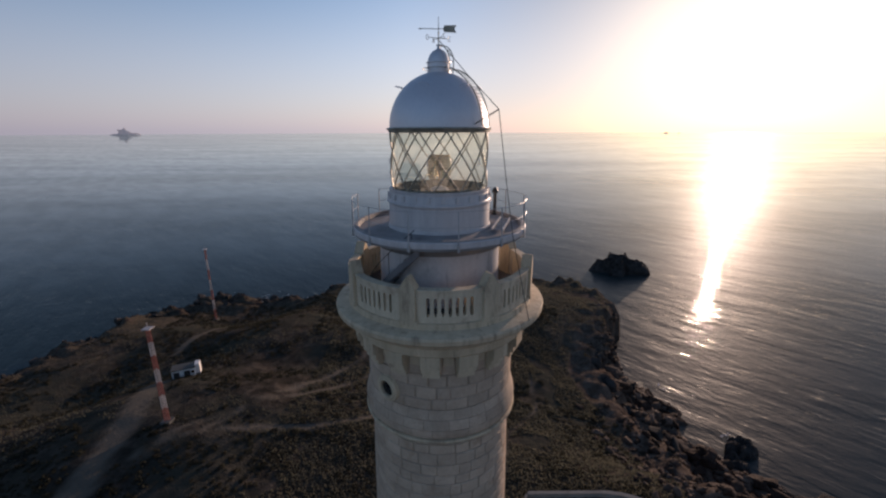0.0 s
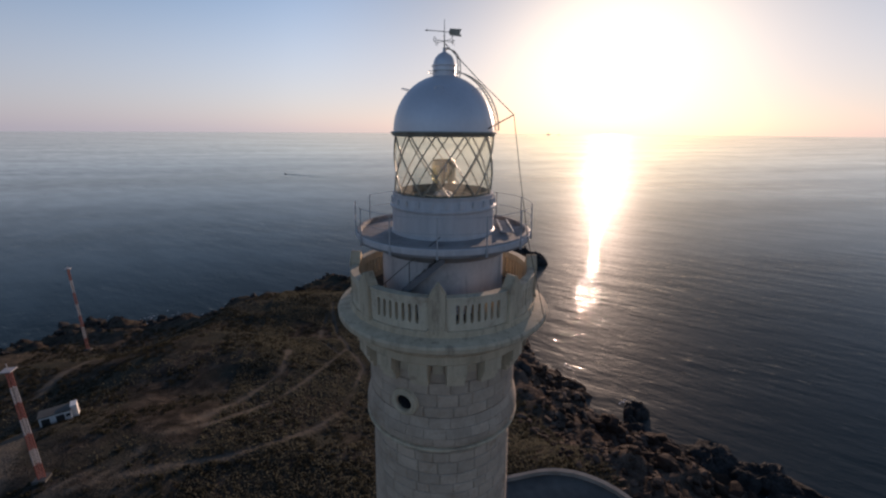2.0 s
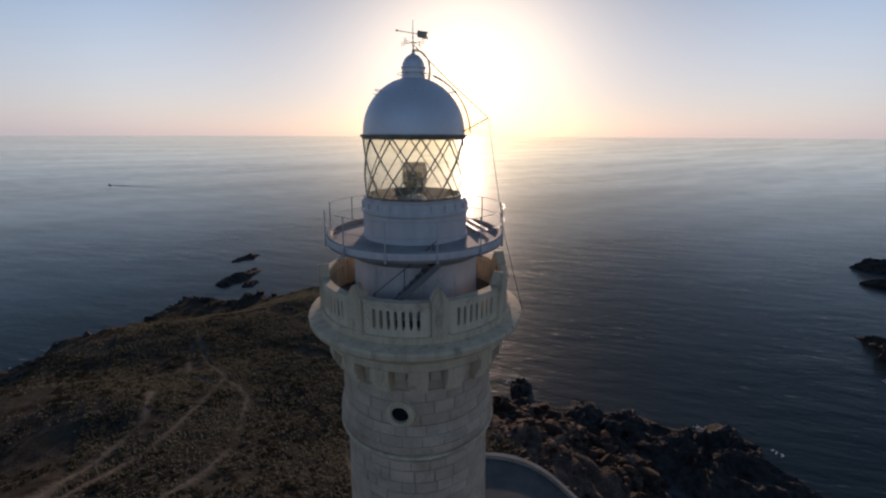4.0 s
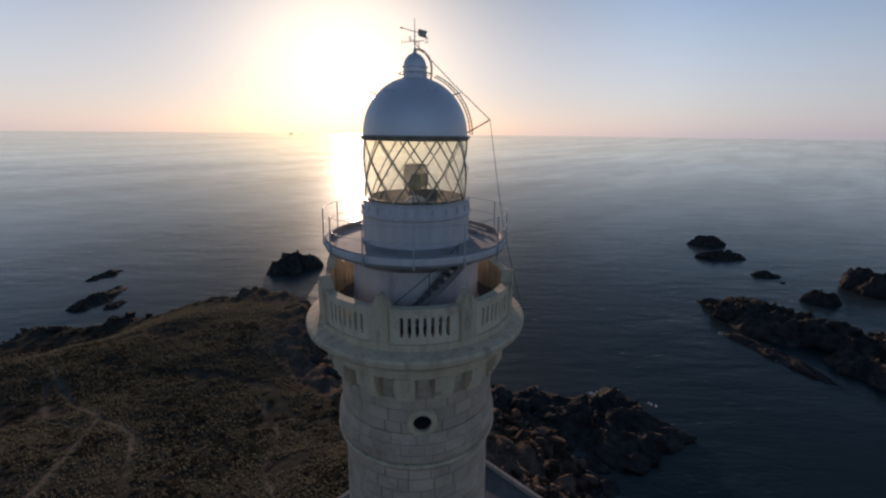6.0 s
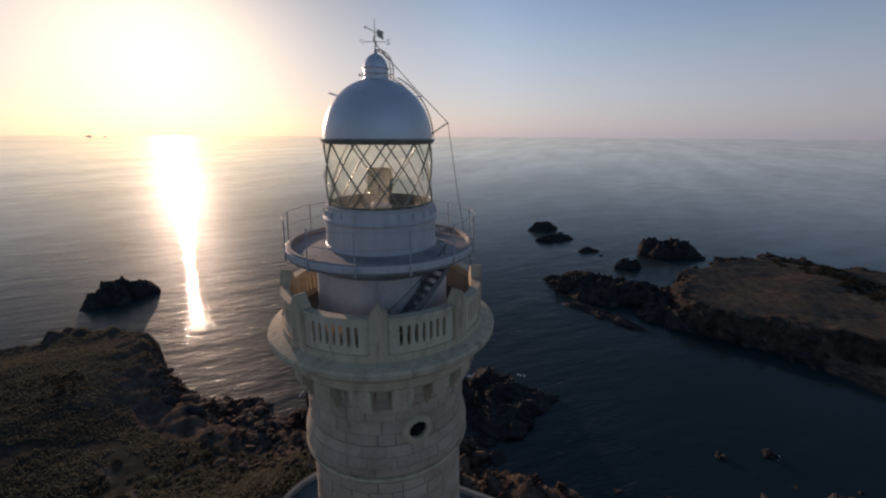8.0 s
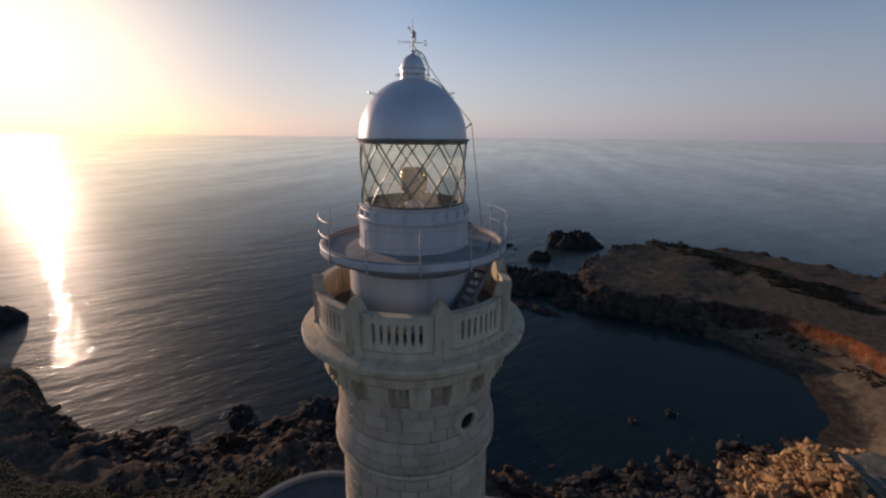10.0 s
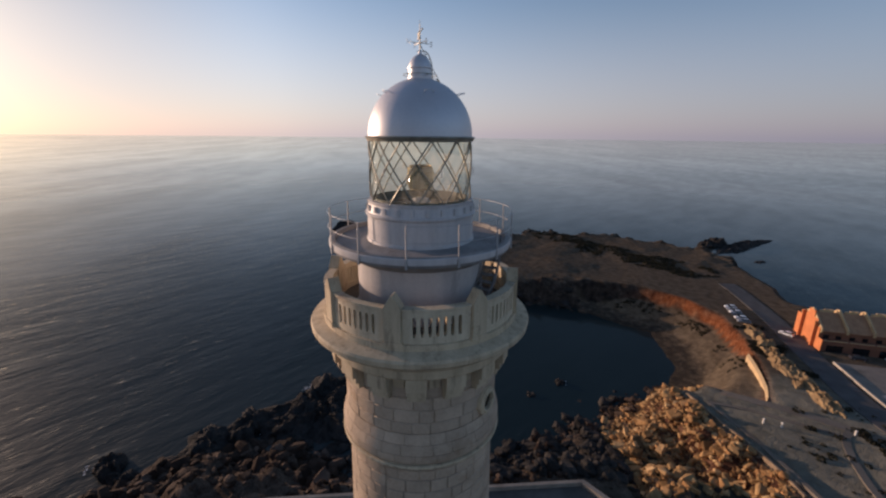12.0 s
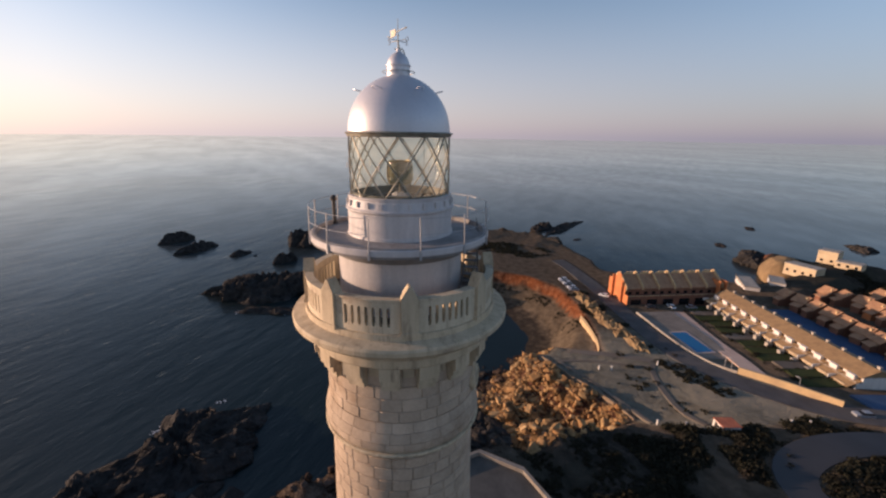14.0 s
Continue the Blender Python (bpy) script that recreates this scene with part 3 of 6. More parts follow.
def polar(r, a, z):
    return Vector((r * math.cos(radians(a)), r * math.sin(radians(a)), z))


def facing(r, a, z):
    """A pose on the tower: x along the wall, y outwards, z up."""
    return Matrix.Translation(polar(r, a, z)) @ pose(0, 0, 0, 0, 0, a - 90)


def shaft_radius(z):
    return 2.86 + 0.018 * (68.9 - z)


tower = thing("lighthouse", pose(0, 0, FOOT), "tall pale ashlar stone lighthouse with balustraded gallery and silver dome", "lighthouse")
shaft = part("shaft", Geo().lathe([(3.75, 31.0), (shaft_radius(60) + 0.0, 60.0), (shaft_radius(68.9) - 0.02, 68.9), (2.93, 69.0), (2.93, 73.3), (0.5, 73.3)], 96), MORTAR, tower, smooth=40, m=DOWN)

# moulded ring, cornice and gallery floor
ring = Geo().lathe([(2.86, 68.88), (3.02, 68.90), (3.10, 68.93), (3.15, 68.98), (3.16, 69.03), (3.13, 69.08), (3.04, 69.10), (2.92, 69.10)], 128)
part("ring_moulding", ring, STONE_SMOOTH, tower, "thin weathered stone ring", smooth=40, m=DOWN)
SWELL = [(69.13, 3.075), (69.18, 3.11), (69.30, 3.135), (69.5, 3.14), (69.66, 3.12), (69.9, 3.06), (70.1, 3.005), (70.27, 2.965)]


def swell_radius(z):
    for (z0, r0), (z1, r1) in zip(SWELL, SWELL[1:]):
        if z <= z1:
            return r0 + (r1 - r0) * (z - z0) / (z1 - z0)
    return SWELL[-1][1]


# the swelling: three courses of stones of uneven length
for z0, z1, n, off in ((69.13, 69.50, 25, 3.0), (69.515, 69.885, 23, 9.0), (69.90, 70.26, 26, 1.0)):
    prof = [(2.94, z0)] + [(swell_radius(z0 + (z1 - z0) * k / 5), z0 + (z1 - z0) * k / 5) for k in range(6)] + [(2.94, z1)]
    cuts = [off + (k + rng.uniform(-0.28, 0.28)) * 360 / n for k in range(n)]
    for k in range(n):
        wide = (cuts[k + 1] if k < n - 1 else cuts[0] + 360) - cuts[k] - 0.32
        swell_me = Geo().lathe(prof, 4, 0, wide).mesh("swelling_block", STONE, 50)
        part("swelling_block", swell_me, None, tower, m=DOWN @ pose(0, 0, 0, 0, 0, cuts[k]))
cornice = Geo().lathe([(2.9, 72.66), (3.42, 72.66), (3.46, 72.72), (3.46, 72.98), (3.54, 73.04), (3.6, 73.2), (3.78, 73.28), (3.98, 73.36), (4.08, 73.46), (4.1, 73.62), (4.06, 73.70),
                       (3.62, 73.78), (3.6, 73.98), (2.3, 74.0), (2.3, 73.3)], 128)
part("cornice", cornice, STONE_SMOOTH, tower, "projecting stained stone cornice", smooth=30, m=DOWN)

# corbels with dark recesses between them
corbel = Geo()
for k, (out, z0, z1) in enumerate([(0.22, 71.72, 71.95), (0.34, 71.95, 72.2), (0.46, 72.2, 72.66)]):
    corbel.box((0.62 + 0.03 * k, out + 0.2, z1 - z0), pose(0, out / 2 - 0.1, z0 - 71.7))
corbel_me = corbel.mesh("corbel", STONE_SMOOTH)
for k in range(16):
    part("corbel", corbel_me, None, tower, m=DOWN @ facing(2.95, 163 + 22.5 * k + 11.25, 71.7))
plaque = Geo().box((0.36, 0.1, 0.42)).mesh("plaque", STONE_SMOOTH)
for k in range(16):
    part("plaque", plaque, None, tower, m=DOWN @ facing(2.99, 163 + 22.5 * k, 72.12))

# round windows with moulded stone frames
def oculus(a):
    m = DOWN @ facing(2.93, a, 70.78) @ pose(0, 0, 0, -90, 0, 0)
    fr = part("round_window", Geo().lathe([(0.31, -0.12), (0.31, 0.16), (0.34, 0.2), (0.40, 0.2), (0.44, 0.15), (0.50, 0.15), (0.52, 0.1), (0.52, -0.12)], 40), STONE_SMOOTH, tower, "deep round window in a stone surround", smooth=35, m=m)
    part("pane", Geo().lathe([(0.0, 0.055), (0.33, 0.055)], 32), DARK_GLASS, fr)


DARK_GLASS, _nt, _b = material("dark_window_glass")
_b.inputs["Base Color"].default_value = (0.012, 0.013, 0.016, 1)
_b.inputs["Roughness"].default_value = 0.08
for a in (229.5, 49.5):
    oculus(a)

# balustrade: eight pedestals and eight curved panels with seven slots each
PED = 163.0
ped = Geo()
ped.box((0.64, 0.46, 0.14)).box((0.54, 0.40, 1.12), pose(0, 0, 0.13))
ped.add([(-0.27, -0.2, 1.25), (0.27, -0.2, 1.25), (0.27, 0.2, 1.25), (-0.27, 0.2, 1.25), (-0.03, -0.19, 1.64), (0.03, -0.19, 1.64), (0.03, 0.19, 1.64), (-0.03, 0.19, 1.64)],
        [(4, 5, 6, 7), (0, 1, 5, 4), (1, 2, 6, 5), (2, 3, 7, 6), (3, 0, 4, 7)])
ped_me = ped.mesh("pedestal", STONE_SMOOTH)
for k in range(8):
    part("pedestal", ped_me, None, tower, m=DOWN @ facing(3.42, PED + 45 * k, 73.92))
R_OUT, R_IN, HALF = 3.52, 3.28, 17.9
panel_base = Geo().lathe([(R_IN, 73.9), (R_OUT, 73.9), (R_OUT, 74.2), (R_IN, 74.2)], 14, -HALF, 2 * HALF, close=True)
panel_rail = Geo().lathe([(R_IN, 74.86), (R_OUT, 74.86), (R_OUT, 75.04), (R_OUT + 0.03, 75.06), (R_OUT + 0.03, 75.13), (R_IN - 0.03, 75.13), (R_IN - 0.03, 75.06), (R_IN, 75.04)], 14, -HALF, 2 * HALF, close=True)
base_me, rail_me = panel_base.mesh("panel_base", CREAM_STONE, 30), panel_rail.mesh("panel_rail", CREAM_STONE, 30)
SLOT, PITCH = 1.85, 27.4 / 7
Z_LOW, Z_HIGH = 74.2, 74.87


def baluster_mesh():
    """A flat baluster that widens to both ends, so that the slots beside it close in rounded heads."""
    g = Geo()
    half = (PITCH - SLOT) / 2
    rows = [(Z_LOW, half + SLOT * 0.42), (Z_LOW + 0.04, half + SLOT * 0.2), (Z_LOW + 0.09, half), (Z_HIGH - 0.09, half), (Z_HIGH - 0.04, half + SLOT * 0.2), (Z_HIGH, half + SLOT * 0.42)]
    for z, h in rows:
        g.v += [tuple(polar(r, a, z)) for r, a in ((R_IN + 0.02, -h), (R_OUT - 0.02, -h), (R_OUT - 0.02, h), (R_IN + 0.02, h))]
    for i in range(len(rows) - 1):
        g.f += [(4 * i + k, 4 * i + (k + 1) % 4, 4 * i + 4 + (k + 1) % 4, 4 * i + 4 + k) for k in range(4)]
    return g.mesh("baluster", CREAM_STONE)


post_me = baluster_mesh()
END_A = 3.5 * PITCH - (PITCH - SLOT) / 2
end_me = Geo().lathe([(R_IN, Z_LOW), (R_OUT, Z_LOW), (R_OUT, Z_HIGH), (R_IN, Z_HIGH)], 3, 0, HALF - END_A, close=True).mesh("panel_end", CREAM_STONE)
for k in range(8):
    a = PED + 22.5 + 45 * k
    pan = part("balustrade_panel", base_me, None, tower, "cream-washed pierced stone panel", m=DOWN @ pose(0, 0, 0, 0, 0, a))
    part("handrail", rail_me, None, pan)
    for i in range(1, 7):
        part("baluster", post_me, None, pan, m=pose(0, 0, 0, 0, 0, (i - 3.5) * PITCH))
    part("panel_end", end_me, None, pan, m=pose(0, 0, 0, 0, 0, END_A))
    part("panel_end", end_me, None, pan, m=pose(0, 0, 0, 0, 0, -HALF))
# a floor much darker than the upper deck
part("gallery_floor", Geo().lathe([(2.40, 74.0), (2.40, 74.03), (3.29, 74.015), (3.29, 74.0)], 96), GALLERY_FLOOR, tower, "dark gallery floor", m=DOWN)

# service drum between the galleries, upper deck
part("service_drum", Geo().lathe([(2.42, 73.98), (2.42, 74.12), (2.33, 74.16), (2.31, 75.75), (2.36, 75.9), (2.36, 76.2)], 96), PLASTER, tower, "white-washed round service drum", smooth=30, m=DOWN)
deck = Geo().lathe([(2.2, 75.85), (2.42, 75.9), (2.62, 76.12), (3.08, 76.26), (3.16, 76.3), (3.24, 76.32), (3.26, 76.4), (3.26, 76.62), (3.2, 76.66), (3.1, 76.66), (3.07, 76.6), (3.06, 76.5), (1.8, 76.54)], 128)
part("upper_gallery", deck, DECK, tower, "grey round upper gallery deck", smooth=30, m=DOWN)
part("gallery_rim", Geo().lathe([(3.262, 76.40), (3.285, 76.42), (3.285, 76.60), (3.262, 76.62)], 128), WHITE_PAINT, tower, "white rim band", smooth=30, m=DOWN)
part("lantern_wall", Geo().lathe([(1.96, 76.5), (1.94, 76.62), (1.91, 76.64), (1.91, 77.42), (1.94, 77.46), (1.98, 77.48), (1.98, 77.54), (1.93, 77.56)], 96), WHITE_PAINT, tower, "white painted round lantern wall", smooth=30, m=DOWN)
part("sill_ring", Geo().lathe([(1.93, 77.55), (1.90, 77.6), (1.86, 77.86), (1.88, 77.9), (1.88, 77.96), (1.7, 77.97)], 96), WHITE_PAINT, tower, "white cast sill ring", smooth=30, m=DOWN)
lug = Geo().box((0.13, 0.08, 0.2), taper=0.75).mesh("vent_lug", WHITE_PAINT)
for k in range(24):
    part("vent_lug", lug, None, tower, m=DOWN @ facing(1.915, 15 * k + 4, 77.62))
part("lantern_floor", Geo().lathe([(1.75, 77.7), (0.02, 77.72)], 64), DARK_METAL, tower, "dark lantern floor", m=DOWN)

INNER = worn("olive_iron_paint", (0.10, 0.09, 0.05), (0.06, 0.052, 0.03), 2.0, 0.6, grain=12)
# lantern glazing: slanting bars both ways, curved panes
part("inner_wall", Geo().lathe([(1.74, 77.72), (1.72, 78.04), (1.66, 78.05), (1.66, 77.72)], 64), INNER, tower, "dark olive inner sill wall", smooth=30, m=DOWN)
R_G, ZB, ZT = 1.79, 77.95, 79.98
pane_me = Geo().lathe([(R_G - 0.02, ZB), (R_G - 0.02, ZT)], 4, 0, 30).mesh("pane", GLASS, 60)
for k in range(12):
    pane = part("pane", pane_me, None, tower, "clear curved lantern glass" if k == 0 else "", m=DOWN @ pose(0, 0, 0, 0, 0, 30 * k + 8))
    pane.visible_shadow = False
for way in (1, -1):
    bar_me = Geo().tube([polar(R_G, way * 45 * t / 12, ZB + (ZT - ZB) * t / 12) for t in range(13)], 0.026, 5).mesh("glazing_bar", BAR_METAL)
    for k in range(12):
        part("glazing_bar", bar_me, None, tower, m=DOWN @ pose(0, 0, 0, 0, 0, 30 * k + 8 - way * 45))
hand = Geo().tube([(0, 0.0, 0), (0, 0.07, 0.02), (0, 0.07, 0.22), (0, 0.0, 0.24)], 0.014, 5).mesh("grab_handle", WHITE_PAINT)
for k in range(6):
    part("grab_handle", hand, None, tower, m=DOWN @ facing(1.8, 60 * k + 18, 78.85))

# dome, vent and eave
dome_prof = [(1.80 * math.cos(t), 80.1 + 1.9 * math.sin(t)) for t in [i * radians(77) / 24 for i in range(25)]]
part("eave", Geo().lathe([(1.74, 79.94), (1.84, 79.96), (1.86, 80.03), (1.90, 80.05), (1.91, 80.08), (1.87, 80.11), (1.79, 80.12)], 96), BAR_METAL, tower, "dark iron eave ring", smooth=30, m=DOWN)
part("dome", Geo().lathe(dome_prof, 96), SILVER, tower, "silver-painted metal dome", smooth=50, m=DOWN)
vent = Geo().lathe([(0.46, 81.90), (0.45, 81.95), (0.40, 81.97), (0.395, 82.26), (0.43, 82.28), (0.43, 82.31), (0.385, 82.33), (0.37, 82.42), (0.31, 82.55), (0.21, 82.66), (0.1, 82.72), (0.06, 82.75), (0.05, 82.84), (0.0, 82.85)], 48)
part("vent_cap", vent, SILVER, tower, "silver ventilator with a rounded cap", smooth=35, m=DOWN)
part("vent_ring", Geo().tube([polar(0.56, 10 * k, 82.09) for k in range(36)], 0.012, 5, closed=True), BAR_METAL, tower, m=DOWN)
for k in range(4):
    part("ring_bracket", Geo().tube([polar(0.39, 90 * k + 30, 82.09), polar(0.56, 90 * k + 30, 82.09)], 0.012, 5), BAR_METAL, tower, m=DOWN)
hoop = Geo().tube([(-0.14, 0, 0), (-0.13, 0.2, 0.05), (-0.05, 0.26, 0.06), (0.05, 0.26, 0.06), (0.13, 0.2, 0.05), (0.14, 0, 0)], 0.013, 5).mesh("lifting_hoop", SILVER)
for k in range(6):
    part("lifting_hoop", hoop, None, tower, m=DOWN @ facing(1.28, 9 + 60 * k, 81.44))
# steep service stair from the lower to the upper gallery
STAIR_PAINT = worn("stair_paint", (0.20, 0.19, 0.19), (0.13, 0.125, 0.125), 2.0, 0.6, 0.2, grain=20, relief=0.001)
stair = thing("service_stair", pose(0, 0, 73.98), "steep dark iron stair winding up the white drum", "stair")
UPZ = pose(0, 0, -73.98)
for r in (2.42, 2.94):
    run = Geo()
    arcs = [(-152 + 49 * i / 12, 74.0 + 2.25 * i / 12) for i in range(13)]
    for a, z in arcs:
        run.v += [tuple(polar(r + w, a, z + h)) for w, h in ((-0.02, -0.16), (0.02, -0.16), (0.02, 0.1), (-0.02, 0.1))]
    for i in range(12):
        run.f += [(4 * i + k, 4 * i + (k + 1) % 4, 4 * i + 4 + (k + 1) % 4, 4 * i + 4 + k) for k in range(4)]
    run.f += [(0, 1, 2, 3), (51, 50, 49, 48)]
    part("stringer", run, STAIR_PAINT, stair, m=UPZ)
for i in range(1, 11):
    a, z = -152 + 49 * i / 11, 74.0 + 2.25 * i / 11
    part("tread", Geo().box((0.24, 0.5, 0.035), facing(2.68, a, z)), STAIR_PAINT, stair, m=UPZ)
for a, z in ((-146, 74.3), (-126, 75.2), (-108, 76.0)):
    part("post", Geo().tube([polar(2.94, a, z), polar(2.94, a, z + 0.85)], 0.015, 5), DARK_METAL, stair, m=UPZ)
part("handrail", Geo().tube([polar(2.94, -148 + 42 * i / 8, 75.03 + 1.9 * i / 8) for i in range(9)], 0.015, 5), DARK_METAL, stair, m=UPZ)

# stove pipe on the upper gallery
pipe = thing("chimney_pipe", pose(2.39, 1.95, 76.52), "short dark iron vent pipe on the upper gallery", "vent pipe")
part("tube", Geo().lathe([(0.075, 0.0), (0.075, 0.95)], 16), DARK_METAL, pipe, smooth=40)
part("base_flange", Geo().lathe([(0.14, 0.0), (0.14, 0.05), (0.075, 0.06)], 16), DARK_METAL, pipe)
part("cap", Geo().lathe([(0.075, 0.92), (0.13, 0.93), (0.14, 1.02), (0.06, 1.15), (0.0, 1.16)], 16), DARK_METAL, pipe, smooth=30)

# ladder stowed flat on the upper gallery
stowed = thing("ladder", pose(2.35, -0.4, 76.55, 0, 0, 74), "short grey iron ladder lying flat on the upper gallery deck", "ladder")
for y in (-0.2, 0.2):
    part("ladder_rail", Geo().box((2.2, 0.05, 0.07), pose(0, y, 0.045)), RAIL_PAINT, stowed)
for k in range(9):
    part("rung", Geo().tube([(-0.96 + 0.24 * k, -0.18, 0.05), (-0.96 + 0.24 * k, 0.18, 0.05)], 0.022, 6), RAIL_PAINT, stowed)

# railing of the upper gallery
railing = thing("gallery_railing", pose(0, 0, 76.4), "thin grey iron railing round the upper gallery", "railing")
RZ = pose(0, 0, -76.4)
for k in range(13):
    a = 169.6 + 27.7 * k
    po = part("post", Geo().tube([polar(3.3, a, 76.3), polar(3.31, a, 76.6), polar(3.28, a, 77.62)], 0.022, 6), RAIL_PAINT, railing, m=RZ)
    part("bracket", Geo().box((0.07, 0.06, 0.26), facing(3.31, a, 76.3)), RAIL_PAINT, po)
for z in (77.1, 77.6):
    part("rail", Geo().tube([polar(3.285, 169.6 + 27.7 * 12 * k / 72, z) for k in range(73)], 0.010, 5), RAIL_PAINT, railing, m=RZ)

# optic: two lens panels on a pedestal
optic = thing("lamp_optic", pose(0, 0, 77.72), "old two-sided lighthouse lens in a brass frame", "lamp")
OZ = pose(0, 0, -77.72)
LENS, _nt, _b = material("lens_glass")
_b.inputs["Base Color"].default_value = (0.22, 0.20, 0.10, 1)
_b.inputs["Roughness"].default_value = 0.06
_b.inputs["Transmission Weight"].default_value = 0.35
part("pedestal", Geo().lathe([(0.40, 77.72), (0.38, 77.82), (0.30, 77.92), (0.24, 77.98), (0.1, 78.0), (0.0, 78.0)], 32), PLASTER, optic, "white lamp pedestal", smooth=30, m=OZ)
OPT = 175.0
for s in (0, 180):
    prof = []
    for i in range(15):
        z = 78.30 + 0.80 * i / 14
        u = (i / 14 - 0.5) * 2
        prof.append((0.45 - 0.07 * u ** 4 + (0.014 if i % 2 else 0.0), z))
    lens = part("lens_panel", Geo().lathe(prof, 14, OPT + s - 76, 152), LENS, optic, "ribbed glass lens panel", smooth=20, m=OZ)
    for e in (-76, 76):
        part("lens_frame", Geo().tube([polar(r, OPT + s + e, z) for r, z in prof], 0.018, 5), BRASS, lens)
for zz, rr in ((78.30, 0.39), (79.11, 0.39)):
    part("frame_ring", Geo().tube([polar(rr, 15 * k, zz) for k in range(24)], 0.02, 5, closed=True), BRASS, optic, m=OZ)
for k in range(6):
    part("frame_leg", Geo().tube([polar(0.22, 60 * k + 20, 77.98), polar(0.3, 60 * k + 20, 78.15), polar(0.38, 60 * k + 20, 78.3)], 0.028, 5), INNER, optic, m=OZ)
part("lamp_bulb", Geo().lathe([(0.04, 78.0), (0.05, 78.5), (0.1, 78.75), (0.09, 79.0), (0.0, 79.06)], 20), INNER, optic, smooth=40, m=OZ)

# curved ladder over the dome
ladder = thing("roof_ladder", pose(0, 0, 80.1) @ pose(0, 0, 0, 0, 0, -38), "thin curved iron ladder over the silver dome", "ladder")
arc = [(1.98 * math.cos(t), 1.98 * math.sin(t) * 1.04) for t in [radians(2 + 68 * i / 18) for i in range(19)]]
cap_arc = [(0.52, 1.78), (0.56, 1.95), (0.56, 2.2), (0.53, 2.38), (0.44, 2.55), (0.3, 2.68), (0.14, 2.74), (0.0, 2.74)]
for s in (-0.21, 0.21):
    part("ladder_rail", Geo().tube([(r, s, z) for r, z in arc], 0.021, 5), BAR_METAL, ladder)
    part("ladder_rail", Geo().tube([(r, s * 0.55, z) for r, z in cap_arc], 0.019, 5), BAR_METAL, ladder)
for i in range(0, 19):
    part("rung", Geo().tube([(arc[i][0], -0.21, arc[i][1]), (arc[i][0], 0.21, arc[i][1])], 0.010, 4), BAR_METAL, ladder)
for r, z in cap_arc[1:7]:
    part("rung", Geo().tube([(r, -0.115, z), (r, 0.115, z)], 0.010, 4), BAR_METAL, ladder)

# weather vane
vane = thing("weather_vane", pose(0, 0, 82.72), "iron weather vane with compass letters on the dome top", "weather vane")
part("mast", Geo().tube([(0, 0, 0), (0, 0, 0.5), (0, 0, 1.04)], [0.026, 0.018, 0.008], 6), BAR_METAL, vane)
m = pose(0, 0, 0.65, 0, 0, 4)
part("arrow", Geo().tube([m @ Vector((-0.66, 0, 0)), m @ Vector((0.35, 0, 0))], 0.013, 5).tube([m @ Vector((-0.7, 0, 0)), m @ Vector((-0.6, 0, 0))], [0.002, 0.035], 6), BAR_METAL, vane)
part("tail", Geo().add([m @ Vector(p) for y in (-0.012, 0.012) for p in ((0.2, y, -0.1), (0.62, y, -0.11), (0.55, y, 0.0), (0.62, y, 0.12), (0.2, y, 0.11), (0.16, y, 0.0))],
                      [(0, 1, 2, 3, 4, 5), (11, 10, 9, 8, 7, 6)] + [(i, 6 + i, 6 + (i + 1) % 6, (i + 1) % 6) for i in range(6)]), BAR_METAL, vane)
LET = {"N": [[(-1, -1.3), (-1, 1.3), (1, -1.3), (1, 1.3)]], "S": [[(1, 1), (0.4, 1.3), (-0.6, 1.2), (-0.9, 0.6), (-0.4, 0.1), (0.5, -0.2), (0.9, -0.7), (0.5, -1.2), (-0.5, -1.3), (-1, -0.9)]],
       "E": [[(1, 1.3), (-1, 1.3), (-1, -1.3), (1, -1.3)], [(-1, 0), (0.6, 0)]], "O": [[(math.cos(t * math.tau / 14), 1.3 * math.sin(t * math.tau / 14)) for t in range(15)]]}
for a, ch in ((115, "N"), (295, "S"), (25, "E"), (205, "O")):
    arm = part("compass_arm", Geo().tube([(0, 0, 0.36), polar(0.34, a, 0.36)], 0.011, 5), BAR_METAL, vane)
    g = Geo()
    # the letters stand upright in the plane of their arm
    mm = Matrix.Translation(polar(0.42, a, 0.36)) @ pose(0, 0, 0, 90, 0, 115 + 180 if ch in "NS" else 25)
    for stroke in LET[ch]:
        g.tube([mm @ Vector((x * 0.05, y * 0.055, 0)) for x, y in stroke], 0.011, 4)
    part("letter", g, BAR_METAL, arm)
for z, r in ((0.12, 0.05), (0.3, 0.03), (0.52, 0.03)):
    part("collar", Geo().lathe([(0.02, z - 0.03), (r, z), (0.02, z + 0.03)], 12), BAR_METAL, vane, smooth=40)

# boom with a stay cable down to the gallery
boom = thing("cable_boom", pose(0, 0, 80.08), "slanted iron boom with a thin stay cable", "boom")
BZ = pose(0, 0, -80.08)
part("arm", Geo().tube([polar(1.62, -50, 80.12), polar(2.6, -42, 80.66)], 0.022, 6), DARK_METAL, boom, m=BZ)
part("cable", Geo().tube([polar(0.03, -42, 83.0), polar(1.3, -42, 81.8), polar(2.6, -42, 80.66)], 0.014, 4), DARK_METAL, boom, m=BZ)
part("cable", Geo().tube([polar(2.6, -42, 80.66), polar(2.95, -42, 78.6), polar(3.32, -42, 76.6), polar(3.7, -42, 75.2), polar(4.12, -42, 73.7)], 0.013, 4), DARK_METAL, boom, m=BZ)

# ashlar courses of the upper shaft: a stone apiece
block_meshes = {}


